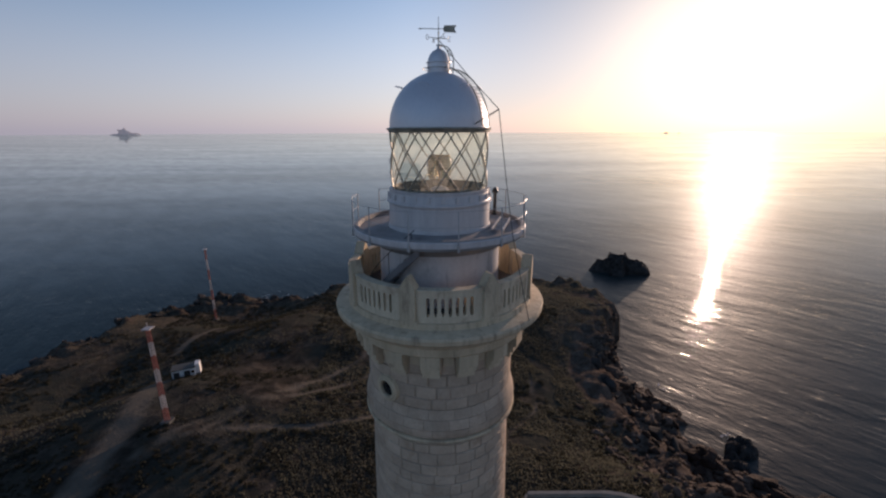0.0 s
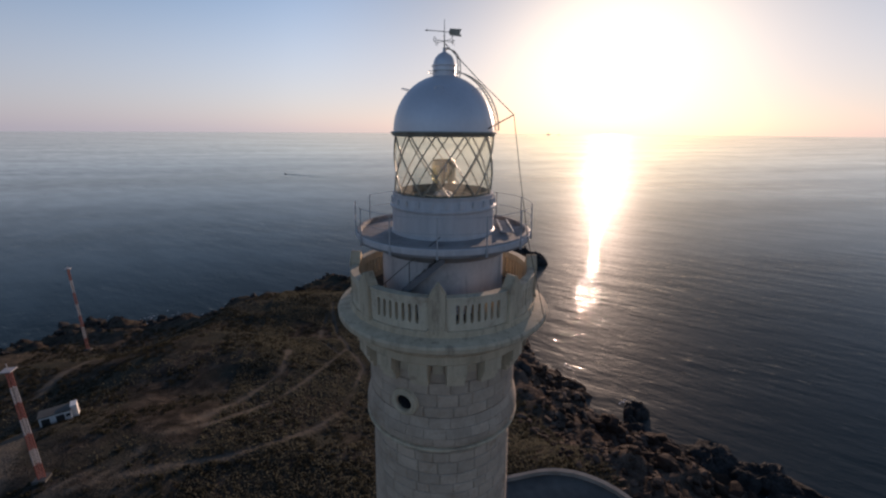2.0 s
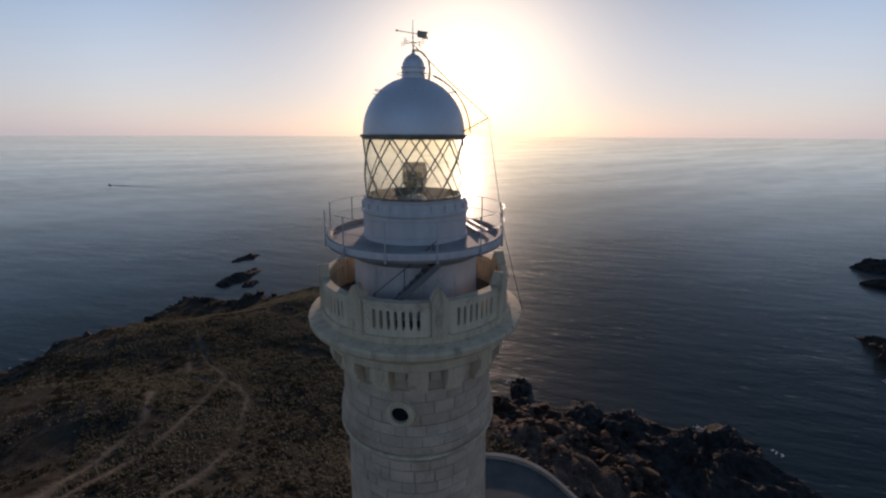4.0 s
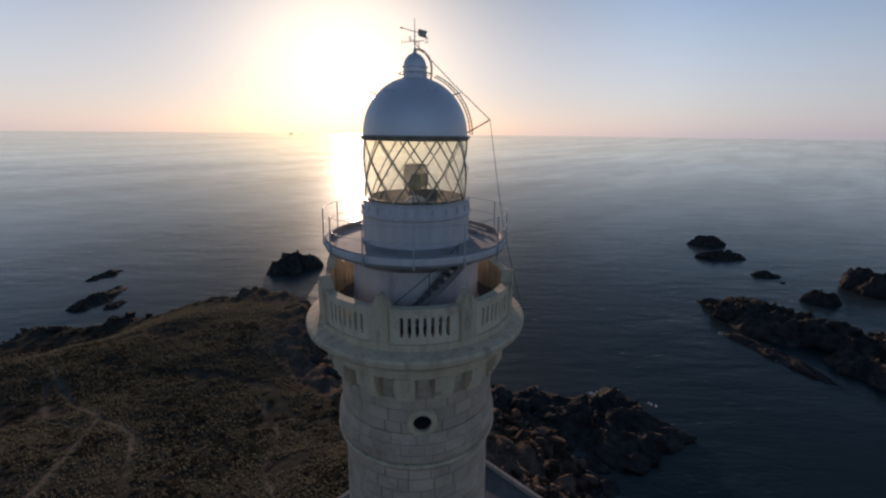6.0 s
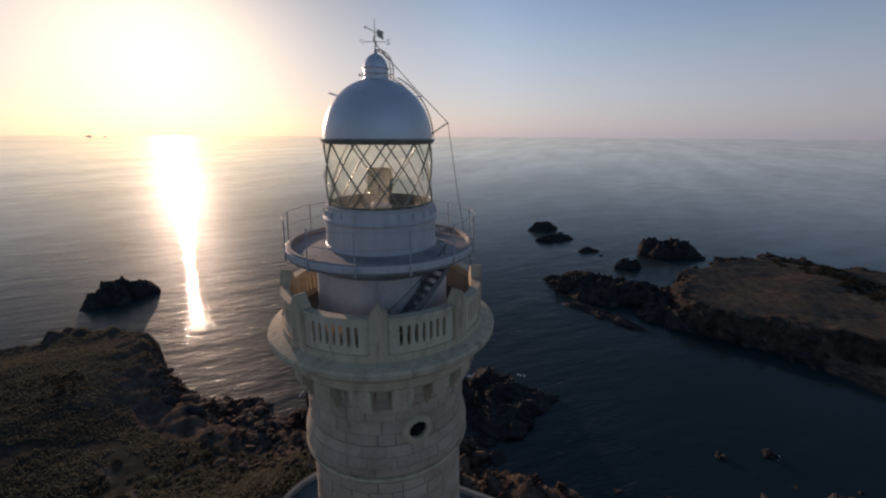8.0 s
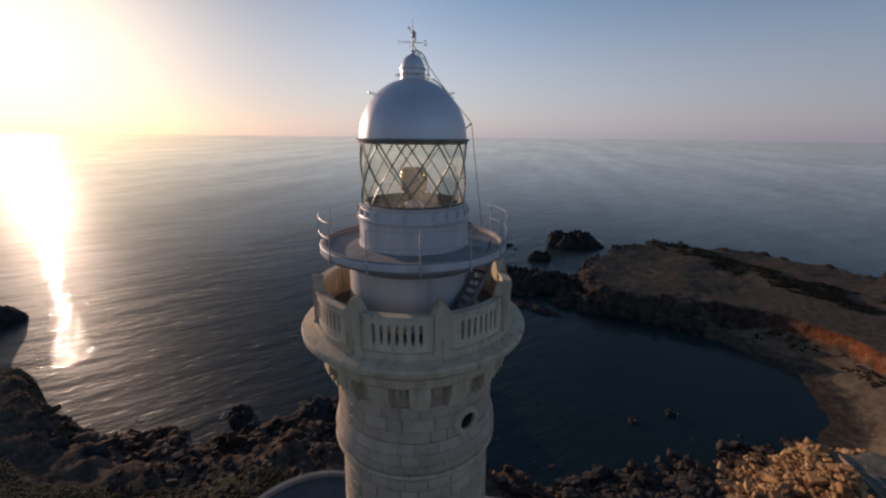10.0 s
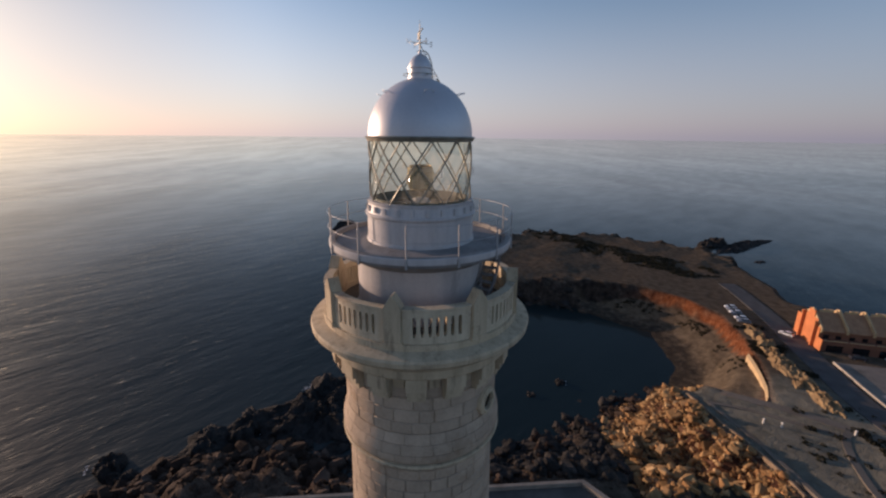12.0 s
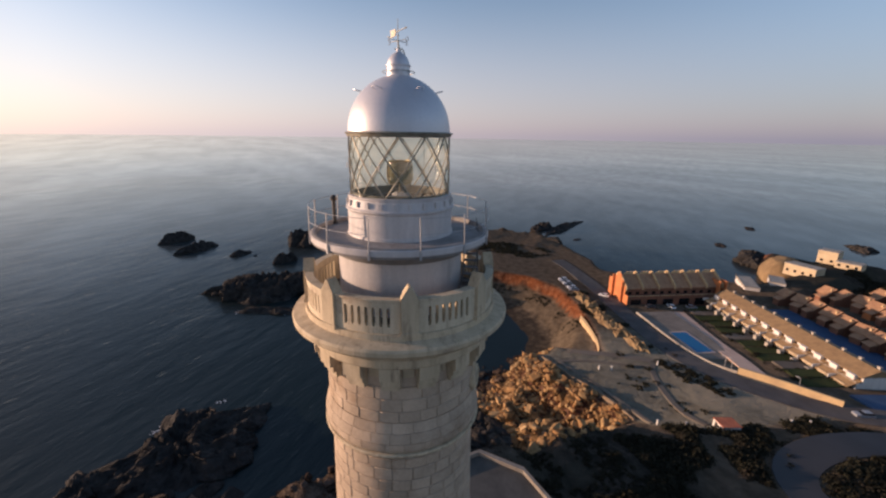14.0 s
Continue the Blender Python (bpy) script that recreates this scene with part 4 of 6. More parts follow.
def block_mesh(r, wide, tall, key):
    """One slightly curved ashlar with worn, rounded edges."""
    if key in block_meshes:
        return block_meshes[key]
    g, half = Geo(), wide / 2
    cols = [-half] + [-half + 0.45 + (wide - 0.9) * i / 5 for i in range(6)] + [half]
    zs = [0.0, 0.02, tall - 0.02, tall]
    for i, a in enumerate(cols):
        for j, zz in enumerate(zs):
            edge = i in (0, 7) or j in (0, 3)
            p = polar(r + (0.0 if edge else 0.028 + 0.008 * rng.random()), a, zz)
            g.v.append(tuple(p))
    for i in range(7):
        for j in range(3):
            g.f.append((i * 4 + j, i * 4 + 4 + j, i * 4 + 5 + j, i * 4 + 1 + j))
    block_meshes[key] = g.mesh("stone_block", STONE, 40)
    return block_meshes[key]


def course(z, tall, r, offset, count, store):
    cuts = [offset + (i + rng.uniform(-0.3, 0.3)) * 360 / count for i in range(count)]
    for i in range(count):
        a0, a1 = cuts[i], cuts[(i + 1) % count] + (360 if i == count - 1 else 0)
        store.append((z, tall, r, (a0 + a1) / 2, a1 - a0))


near_blocks, far_blocks = [], []
z, k = 64.05, 0
while z < 68.7:
    tall = 0.42 + 0.1 * ((k * 7) % 3) / 2
    tall = min(tall, 68.86 - z)
    course(z, tall, shaft_radius(z + 0.3) - 0.005, rng.uniform(0, 20), 25, near_blocks)
    z, k = z + tall, k + 1
z = 70.28
for tall in (0.44, 0.5, 0.49):
    course(z, tall, 2.932, rng.uniform(0, 20), 24, near_blocks)
    z += tall
course(71.72, 0.95, 2.932, 163 - 11.25, 16, near_blocks)
z = 31.7
while z < 64.0:
    course(z, 0.58, 3.75 - (3.75 - shaft_radius(60)) * (z + 0.3 - 31) / 29 if z < 59.4 else shaft_radius(z + 0.3) - 0.005, rng.uniform(0, 20), 22, far_blocks)
    z += 0.5845
JOINT = 0.022
for z, tall, r, a, wide in near_blocks:
    w = wide - math.degrees(JOINT / r)
    key = (round(r, 3), round(w / 1.2), round(tall, 2))
    me = block_mesh(r, key[1] * 1.2, tall - JOINT, key)
    part("stone_block", me, None, shaft, m=pose(0, 0, z, 0, 0, a))
lower = Geo()
for z, tall, r, a, wide in far_blocks:
    lower.lathe([(r, z), (r + 0.03, z + 0.02), (r + 0.03, z + tall - 0.05), (r, z + tall - 0.03)], 2, a - wide / 2 + 0.3, wide - 0.6)
tagged(part("stone_courses", lower, STONE, shaft), kind="stuff")

# ---- rocks in the water and along the shore ----
def mottled(mt, *tones):
    """Gives every separate stone of a joined heap a tone of its own."""
    nt = mt.node_tree
    bsdf = next(n for n in nt.nodes if n.type == "BSDF_PRINCIPLED")
    old = bsdf.inputs["Base Color"].links[0].from_socket
    rnd = nt.nodes.new("ShaderNodeNewGeometry").outputs["Random Per Island"]
    stops = [(i / (len(tones) - 1), t) for i, t in enumerate(tones)]
    mul = mix(nt, 1.0, old, ramp(nt, rnd, *stops))
    mul.node.blend_type = "MULTIPLY"
    nt.links.new(mul, bsdf.inputs["Base Color"])
    return mt


ROCK = worn("sea_rock", (0.056, 0.051, 0.047), (0.018, 0.017, 0.016), 0.35, 0.9, grain=2.4, relief=0.5, stain=(0.012, 0.011, 0.010))
# distance haze is put into the far islands' pale base colour
HAZED_ROCK = worn("hazed_rock", (0.48, 0.47, 0.48), (0.38, 0.37, 0.39), 0.02, 0.95, grain=0.1, relief=0)
# haze before the far islands is also put in as a half-clear mix
far_nt = HAZED_ROCK.node_tree
far_bsdf = next(n for n in far_nt.nodes if n.type == "BSDF_PRINCIPLED")
far_mix = far_nt.nodes.new("ShaderNodeMixShader")
far_mix.inputs[0].default_value = 0.55
far_clear = nd(far_nt, "ShaderNodeBsdfTransparent")
far_nt.links.new(far_bsdf.outputs["BSDF"], far_mix.inputs[1])
far_nt.links.new(far_clear.outputs["BSDF"], far_mix.inputs[2])
far_out = next(n for n in far_nt.nodes if n.type == "OUTPUT_MATERIAL")
far_nt.links.new(far_mix.outputs["Shader"], far_out.inputs["Surface"])
SHORE_ROCK = worn("shore_rock", (0.105, 0.080, 0.063), (0.042, 0.033, 0.028), 0.3, 0.9, grain=2.2, relief=0.2)
mottled(SHORE_ROCK, (0.35, 0.33, 0.31), (0.6, 0.5, 0.45), (0.8, 0.75, 0.7), (1.6, 1.5, 1.4))
WARM_ROCK = worn("warm_rock", (0.47, 0.335, 0.175), (0.23, 0.155, 0.078), 0.5, 0.9, grain=3.0, relief=0.08)
MOUND_ROCK = worn("mound_earth", (0.30, 0.21, 0.11), (0.19, 0.125, 0.065), 0.2, 0.95, grain=1.0, relief=0.2)
mottled(WARM_ROCK, (0.25, 0.22, 0.20), (0.7, 0.58, 0.48), (0.85, 0.8, 0.72), (0.9, 0.68, 0.52), (1.35, 1.35, 1.3))


def crag(rx, ry, h, seed, n=36, m=14, rough=0.35, jag=1.0, lump=9.0):
    """A rugged rock of those half-widths and height; its foot lies under water or ground."""
    g = Geo()
    for i in range(m + 1):
        t = i / m
        for k in range(n):
            a = k * math.tau / n
            p = Vector((math.cos(a), math.sin(a), 0)) * (1 - t ** 1.5) ** 0.8
            w = 1 + rough * 1.5 * noise.fractal(Vector((math.cos(a) * 1.6 + seed * 7.1, math.sin(a) * 1.6, t * 0.8)), 1.0, 2.0, 5)
            at = Vector((p.x * rx / lump + seed * 2.7, p.y * ry / lump, 0.3))
            hum = noise.ridged_multi_fractal(at, 0.75, 2.2, 7, 1.0, 2.0)
            rag = noise.fractal(at * 4.0, 0.7, 2.0, 5)
            z = h * (min(1.0, (1.6 * t) ** 0.85) * (0.14 + 0.50 * (1 - jag) * (0.4 + t) + jag * (0.30 * hum + 0.13 * rag))) - (0.3 * h if i == 0 else 0.0)
            g.v.append((p.x * rx * w, p.y * ry * w, z))
    for i in range(m):
        for k in range(n):
            g.f.append((i * n + k, i * n + (k + 1) % n, (i + 1) * n + (k + 1) % n, (i + 1) * n + k))
    g.f.append(tuple(m * n + k for k in range(n)))
    return g


def sea_rock(x, y, rx, ry, h, turn, seed, label, n=64, m=20, base=-0.4):
    solid("sea_rock", crag(rx, ry, h, seed, n, m), ROCK, label, "rock", "rocks in the sea", smooth=18, m=pose(x, y, base, 0, 0, turn))


sea_rock(106, 218, 12.5, 13, 13, 20, 1, "large dark sea rock off the headland", 84, 26)
sea_rock(97, 24, 18.5, 16.5, 6.5, -58, 2, "broad rugged dark rock close to the cliff", 128, 40)
sea_rock(303, -46, 20, 11, 17, -68, 3, "high dark rock off the low peninsula", 48, 16)
sea_rock(350, 48, 12, 5, 11, -60, 4, "low dark reef rock far out")
sea_rock(316, 33, 14, 5.5, 8, -50, 5, "low dark reef rock far out")
sea_rock(291, 6.5, 7, 4, 5, -60, 6, "small dark reef rock")
sea_rock(283, -3, 2.5, 1.6, 1.5, 0, 7, "small dark reef rock")
sea_rock(262, -20, 8, 5, 9, -60, 8, "small dark rock by the low peninsula")
sea_rock(210, -8, 33, 15, 13, 80, 9, "long dark rock ridge off the peninsula", 120, 36)
sea_rock(187, -34, 11, 9, 9, 40, 29, "dark rock shoulder under the peninsula's corner", 64, 20)
sea_rock(180, -8, 19, 4.5, 3.2, 62, 10, "low wave-washed rock ledge", 84, 20)
sea_rock(24, 279, 10, 4, 4, 30, 11, "low dark rock off the cape")
sea_rock(15, 238, 16, 5.5, 5, 48, 12, "long low dark rock off the cape")
sea_rock(19, 225, 6, 3, 2.5, 40, 13, "small dark rock off the cape")
sea_rock(270, -262, 36, 7, 5, -64, 14, "long dark reef beyond the village")
sea_rock(274, -240, 14, 8, 8, -64, 15, "dark rock on a long reef")
sea_rock(170, -330, 8, 4, 2.5, -60, 16, "small dark reef rock")
sea_rock(116, -418, 12, 7, 5, -40, 17, "dark rock off the village shore")
sea_rock(196, -420, 10, 4, 2, -50, 18, "small dark reef rock")
sea_rock(230, -240, 6, 2.5, 1.5, -60, 19, "small dark reef rock")
sea_rock(132, -306, 18, 12, 8, -60, 20, "dark rocky knoll at the village shore", 48, 14, base=1)
solid("mound", crag(20, 12, 12, 44, 48, 16, 0.12, 0.15), MOUND_ROCK, "bare ochre mound beside the villas", "mound", smooth=40, m=pose(104, -281, 4.0, 0, 0, -60))
sea_rock(77.5, 73, 4.2, 3.2, 7, 40, 27, "dark boulder at the cliff foot", 40, 14)
sea_rock(73, 67, 3.6, 2.8, 5.5, 70, 28, "dark boulder at the cliff foot", 40, 14)
sea_rock(83, 52, 7, 5, 5, 30, 23, "dark boulder at the cliff foot")
sea_rock(90, 44, 7, 5, 5, 0, 24, "dark boulder at the cliff foot")
sea_rock(104, -52, 2.2, 1.8, 2.5, 0, 25, "small pale rock in the cove")
sea_rock(98, -40, 1.8, 1.6, 1.6, 0, 26, "small pale rock in the cove")

# islands on the horizon
def horizon_z(r):
    return 52.0 * ((r - 900) / 4050) ** 1.15


for a, r, w, h, seed, label in ((-36.1, 4700, 120, 78, 31, "hazy far island on the horizon"), (27.8, 4700, 50, 15, 32, "low far islet on the horizon"), (29.2, 4700, 22, 9, 33, "low far islet on the horizon")):
    hill = Geo()
    rad = [1.0, 0.8, 0.6, 0.42, 0.28, 0.16, 0.07, 0.0]
    hill.lathe([(w * q, h * (1 - q) ** 1.7 * (0.55 if 0.3 < q < 0.9 else 0.8) + (0.09 * h if 0 < q < 0.9 else 0.0)) for q in rad], 28)
    hill.v = [(x * (1.15 if x > 0 else 0.85) + 0.12 * w * math.sin(z * 0.12 + seed), y * 0.5, z * (1 + 0.22 * math.sin(x * 0.11 + seed))) for x, y, z in hill.v]
    solid("far_island", hill, HAZED_ROCK, label, "island", smooth=40,
          m=pose(r * math.sin(radians(a)), r * math.cos(radians(a)), horizon_z(r) - 2, 0, 0, -a))

# boulders: joined, too many to count
boulder_rng = np.random.RandomState(5)


def block_faces():
    """Faces of a chamfered block: corner c of eight, three vertices each, one on each of its sides."""
    corner = lambda sx, sy, sz: sx + 2 * sy + 4 * sz
    faces = []
    for ax in range(3):
        u, v = [k for k in range(3) if k != ax]
        for sign in (0, 1):
            loop = []
            for a, b in ((0, 0), (1, 0), (1, 1), (0, 1)):
                c = [0, 0, 0]
                c[ax], c[u], c[v] = sign, a, b
                loop.append(corner(*c) * 3 + ax)
            faces.append(tuple(loop))
        for a in (0, 1):
            for b in (0, 1):
                c, d = [0, 0, 0], [0, 0, 0]
                c[u] = d[u] = a
                c[v] = d[v] = b
                d[ax] = 1
                p, q = corner(*c) * 3, corner(*d) * 3
                faces.append((p + u, q + u, q + v, p + v))
    return faces + [(3 * c, 3 * c + 1, 3 * c + 2) for c in range(8)]


BLOCK = block_faces()


def scatter_boulders(name, mat, count, box, keep, size, label, large=0, worn_round=False):
    g = Geo()
    pts = boulder_rng.rand(count * 6, 2) * [box[2] - box[0], box[3] - box[1]] + [box[0], box[1]]
    pts = pts[keep(pts[:, 0], pts[:, 1])][:count]
    zs = land_height(pts[:, 0], pts[:, 1])
    for k, ((x, y), z) in enumerate(zip(pts, zs)):
        s = size * (0.35 + boulder_rng.rand() ** 3 * 1.6) if k >= large else size * boulder_rng.uniform(1.7, 3.4)
        tilt = pose(x, y, z + 0.12 * s, boulder_rng.uniform(-30, 30), boulder_rng.uniform(-30, 30), boulder_rng.uniform(0, 360))
        half = s * boulder_rng.uniform((0.6, 0.5, 0.35), (1.35, 1.0, 0.7))
        cut = boulder_rng.uniform(0.12, 0.4) + (0.2 if worn_round else 0.0)
        verts = []
        for c in range(8):
            sg = np.array([1 if c & 1 else -1, 1 if c & 2 else -1, 1 if c & 4 else -1]) * boulder_rng.uniform(0.62, 1.15, 3)
            for ax in range(3):
                p = sg * (1 - cut)
                p[ax] = sg[ax]
                verts.append(tilt @ Vector(p * half))
        g.add(verts, BLOCK)
    solid(name, g, mat, label, "boulders", kind="stuff")


def inside(poly, lo, hi=1e9):
    def test(x, y):
        d = signed_distance(x, y, poly)
        return (d > lo) & (d < hi)
    return test


scatter_boulders("boulders", WARM_ROCK, 5600, (36, -84, 100, -18), lambda x, y: inside(SHORE, 3)(x, y) & inside(EDGE, -22, 0.2)(x, y) & (y < -44 + 8 * fbm(x, y, 9, 3, 19)), 0.50, "orange-brown fallen boulders below the car park", 170)
# shade on the lower rubble is put into this darker, wet rock colour
scatter_boulders("boulders", SHORE_ROCK, 1500, (36, -84, 104, -30), lambda x, y: inside(SHORE, -1.5, 8)(x, y) & inside(EDGE, -60, -2)(x, y), 0.7, "wet stones at the foot of the rubble slope, darkened for shade")
scatter_boulders("boulders", SHORE_ROCK, 2100, (40, -14, 100, 130), lambda x, y: inside(SHORE, -2, 14)(x, y) & inside(EDGE, -60, -2)(x, y), 0.8, "brown fallen boulders along the eastern shore", 150, True)
# southern boulders get the dark rock to stand for their unlit sides
scatter_boulders("boulders", ROCK, 1500, (40, -50, 100, -14), lambda x, y: inside(SHORE, -2)(x, y) & inside(EDGE, -60, 2)(x, y), 0.72, "fallen boulders below the esplanade, shade put into their dark colour", 120, True)
scatter_boulders("boulders", SHORE_ROCK, 900, (33, -34, 66, 70), lambda x, y: inside(EDGE, -2, 17)(x, y) & ~((np.abs(x) < 34) & (y > -30) & (y < 31)) & (fbm(x, y, 8, 3, 23) > -0.25), 0.55, "brown stones strewn over the slope below the esplanade", 0, True)
scatter_boulders("boulders", ROCK, 700, (-160, 60, 60, 235), lambda x, y: inside(SHORE, -1)(x, y) & inside(EDGE, -60, 0)(x, y), 1.1, "dark rocks along the cape's shore")
scatter_boulders("boulders", ROCK, 420, (74, -70, 110, 60), inside(SHORE, -7, 0), 1.0, "wave-washed dark stones off the eastern shore", 60)
scatter_boulders("boulders", ROCK, 500, (140, -130, 300, 30), lambda x, y: inside(SHORE, -1)(x, y) & inside(EDGE, -40, 0)(x, y) & ~((x < 165) & (y < -80)), 1.2, "dark rocks along the peninsula's shore")

# ---- esplanade round the tower ----
ASPHALT = worn("old_asphalt", (0.115, 0.108, 0.105), (0.075, 0.071, 0.070), 0.25, 0.9, grain=6, relief=0.01, stain=(0.10, 0.095, 0.09))
KERB_STONE = worn("parapet_stone", (0.30, 0.265, 0.22), (0.19, 0.165, 0.135), 0.5, 0.9, grain=6, relief=0.01)
PAVING = worn("esplanade_screed", (0.125, 0.118, 0.105), (0.075, 0.071, 0.064), 0.3, 0.9, grain=5, relief=0.01, stain=(0.08, 0.075, 0.07))
LIME = worn("lime_wall", (0.46, 0.41, 0.34), (0.32, 0.28, 0.23), 0.5, 0.9, grain=6, relief=0.01)


def rounded_plan():
    out = [(-20, -29), (26, -29), (32, -25)]
    for i in range(13):
        a = radians(7.5 * i)
        out.append((22 + 11 * math.cos(a), 19 + 11 * math.sin(a)))
    return out + [(12, 30), (6, 14), (-20, 12)]


plan = rounded_plan()
solid("esplanade", Geo().prism(plan, 24.0, 31.6), PAVING, "grey walled esplanade round the lighthouse foot", "pavement", kind="structure")
inner = [(x * (1 - 0.5 / max(abs(x), 1)), y * (1 - 0.5 / max(abs(y), 1))) for x, y in plan]
g = Geo()
for i in range(len(plan)):
    j = (i + 1) % len(plan)
    a, b, c, d = plan[i], plan[j], inner[j], inner[i]
    g.add([(*a, 31.6), (*b, 31.6), (*c, 31.6), (*d, 31.6), (*a, 32.25), (*b, 32.25), (*c, 32.25), (*d, 32.25)], [(4, 5, 6, 7), (0, 1, 5, 4), (2, 3, 7, 6)])
solid("parapet_wall", g, KERB_STONE, "low pale parapet round the esplanade", "wall", kind="structure")

# ---- cape: masts and hut ----
MAST_WHITE = worn("faded_white_paint", (0.42, 0.39, 0.37), (0.30, 0.28, 0.265), 1.5, 0.7, grain=8)
RED = worn("faded_red_paint", (0.26, 0.085, 0.06), (0.19, 0.06, 0.045), 1.5, 0.6, grain=8)
WHITEWASH = worn("whitewash", (0.74, 0.70, 0.64), (0.58, 0.54, 0.49), 0.6, 0.8, grain=6, streaks=True)


def mast(x, y, top, label, bands=7):
    z0 = ground_at(x, y) - 0.2
    th = thing("radio_mast", pose(x, y, z0), label, "mast", "striped masts on the cape")
    h = top - z0
    part("footing", Geo().box((1.7, 1.7, 0.6)), PAVING, th, "pale concrete footing")
    for b in range(bands):
        za, zb = 0.5 + (h - 1.5) * b / bands, 0.5 + (h - 1.5) * (b + 1) / bands
        g = Geo()
        for k in range(3):
            c = [polar(0.46 - 0.008 * zz, 120 * k, zz) for zz in (za, zb)]
            g.tube(c, 0.075, 5)
            steps = 5
            for s in range(steps):
                p = za + (zb - za) * s / steps
                qz = za + (zb - za) * (s + 1) / steps
                g.tube([polar(0.42, 120 * k, p), polar(0.42, 120 * (k + 1), qz)], 0.035, 4)
                g.tube([polar(0.42, 120 * (k + 1), p), polar(0.42, 120 * k, qz)], 0.035, 4)
        part("band", g, RED if b % 2 == 0 else MAST_WHITE, th)
    part("antenna_plate", Geo().box((1.4, 1.4, 0.12), pose(0, 0, h - 1.1)).tube([(0, 0, h - 1.0), (0, 0, h)], 0.05, 5), MAST_WHITE, th)


for x, y, rx, ry, h, turn, seed in ((70, -109.5, 7, 2.6, 3.0, -25, 51), (80, -112.5, 8, 3.0, 2.6, -32, 52), (89, -115, 7, 3.2, 3.2, -28, 53), (98, -120, 8, 3.0, 3.4, -22, 54), (108, -124.5, 7, 2.6, 2.4, -25, 55)):
    solid("earth_bank", crag(rx, ry, h, seed, 60, 20, 0.4, 1.0, 4.0), MOUND_ROCK, "rough ochre earth bank between road and cliff", "earth bank", "earth banks", smooth=40, m=pose(x, y, ground_at(x, y) - 0.3, 0, 0, turn))

# foam where the swell breaks on the rocks
FOAM = worn("foam", (0.62, 0.62, 0.62), (0.40, 0.41, 0.42), 2.0, 0.9, grain=6, relief=0.02)
foam_geo = Geo()
for x, y, r, n in ((110, 28, 2.2, 34), (107.5, 31, 1.8, 18), (86, 35, 3.2, 44), (88, 39, 2.0, 18), (115, 16, 1.5, 8), (176, -10, 2.2, 10), (186, 10, 2.0, 8),
                   (-84, 178, 5, 30), (-76, 177, 5, 26), (-64, 175, 5, 14), (-104, 177, 5, 10), (78, 78, 2, 8), (72, 100, 2, 6), (98, -41, 1.0, 5), (104, -53, 1.2, 5)):
    for _ in range(n):
        cx, cy = x + boulder_rng.randn() * r * 0.5, y + boulder_rng.randn() * r * 0.5
        zc = max(0.0, ground_at(cx, cy)) + 0.1 + 0.04 * boulder_rng.rand()
        a0, base, k = boulder_rng.rand() * math.tau, len(foam_geo.v), 9
        lx, ly = 0.15 + 0.55 * boulder_rng.rand(), 0.1 + 0.25 * boulder_rng.rand()
        for i in range(k):
            a, s = i * math.tau / k, boulder_rng.uniform(0.5, 1.2)
            u, v = math.cos(a) * lx * s, math.sin(a) * ly * s
            foam_geo.v.append((cx + u * math.cos(a0) - v * math.sin(a0), cy + u * math.sin(a0) + v * math.cos(a0), zc))
        foam_geo.f.append(tuple(base + i for i in range(k)))
solid("foam", foam_geo, FOAM, "thin white foam flecks where waves break on rocks", "foam", kind="stuff")

mast(-49, 48, 49.3, "red and white striped lattice mast on a concrete footing")
mast(-89, 136.5, 38.0, "red and white striped lattice mast near the western shore")


def hut(x, y, turn):
    th = thing("service_hut", pose(x, y, ground_at(x, y) - 0.1, 0, 0, turn), "small white flat-roofed service hut with dark doors", "hut")
    part("wall", Geo().box((4.6, 2.7, 2.3)), WHITEWASH, th)
    part("roof", Geo().box((4.9, 3.0, 0.2), pose(0, 0, 2.3)), PAVING, th)
    for dx in (-2.0, 1.0):
        part("door", Geo().box((1.2, 0.08, 1.9), pose(dx * 0.7, -1.37, 0.05)), DARK_METAL, th)
    part("side_room", Geo().box((1.0, 2.0, 2.8), pose(2.75, 0.3, 0)), WHITEWASH, th)
    part("window", Geo().box((0.6, 0.08, 0.6), pose(1.85, -1.37, 1.2)), DARK_GLASS, th)


hut(-59.5, 70, 24)


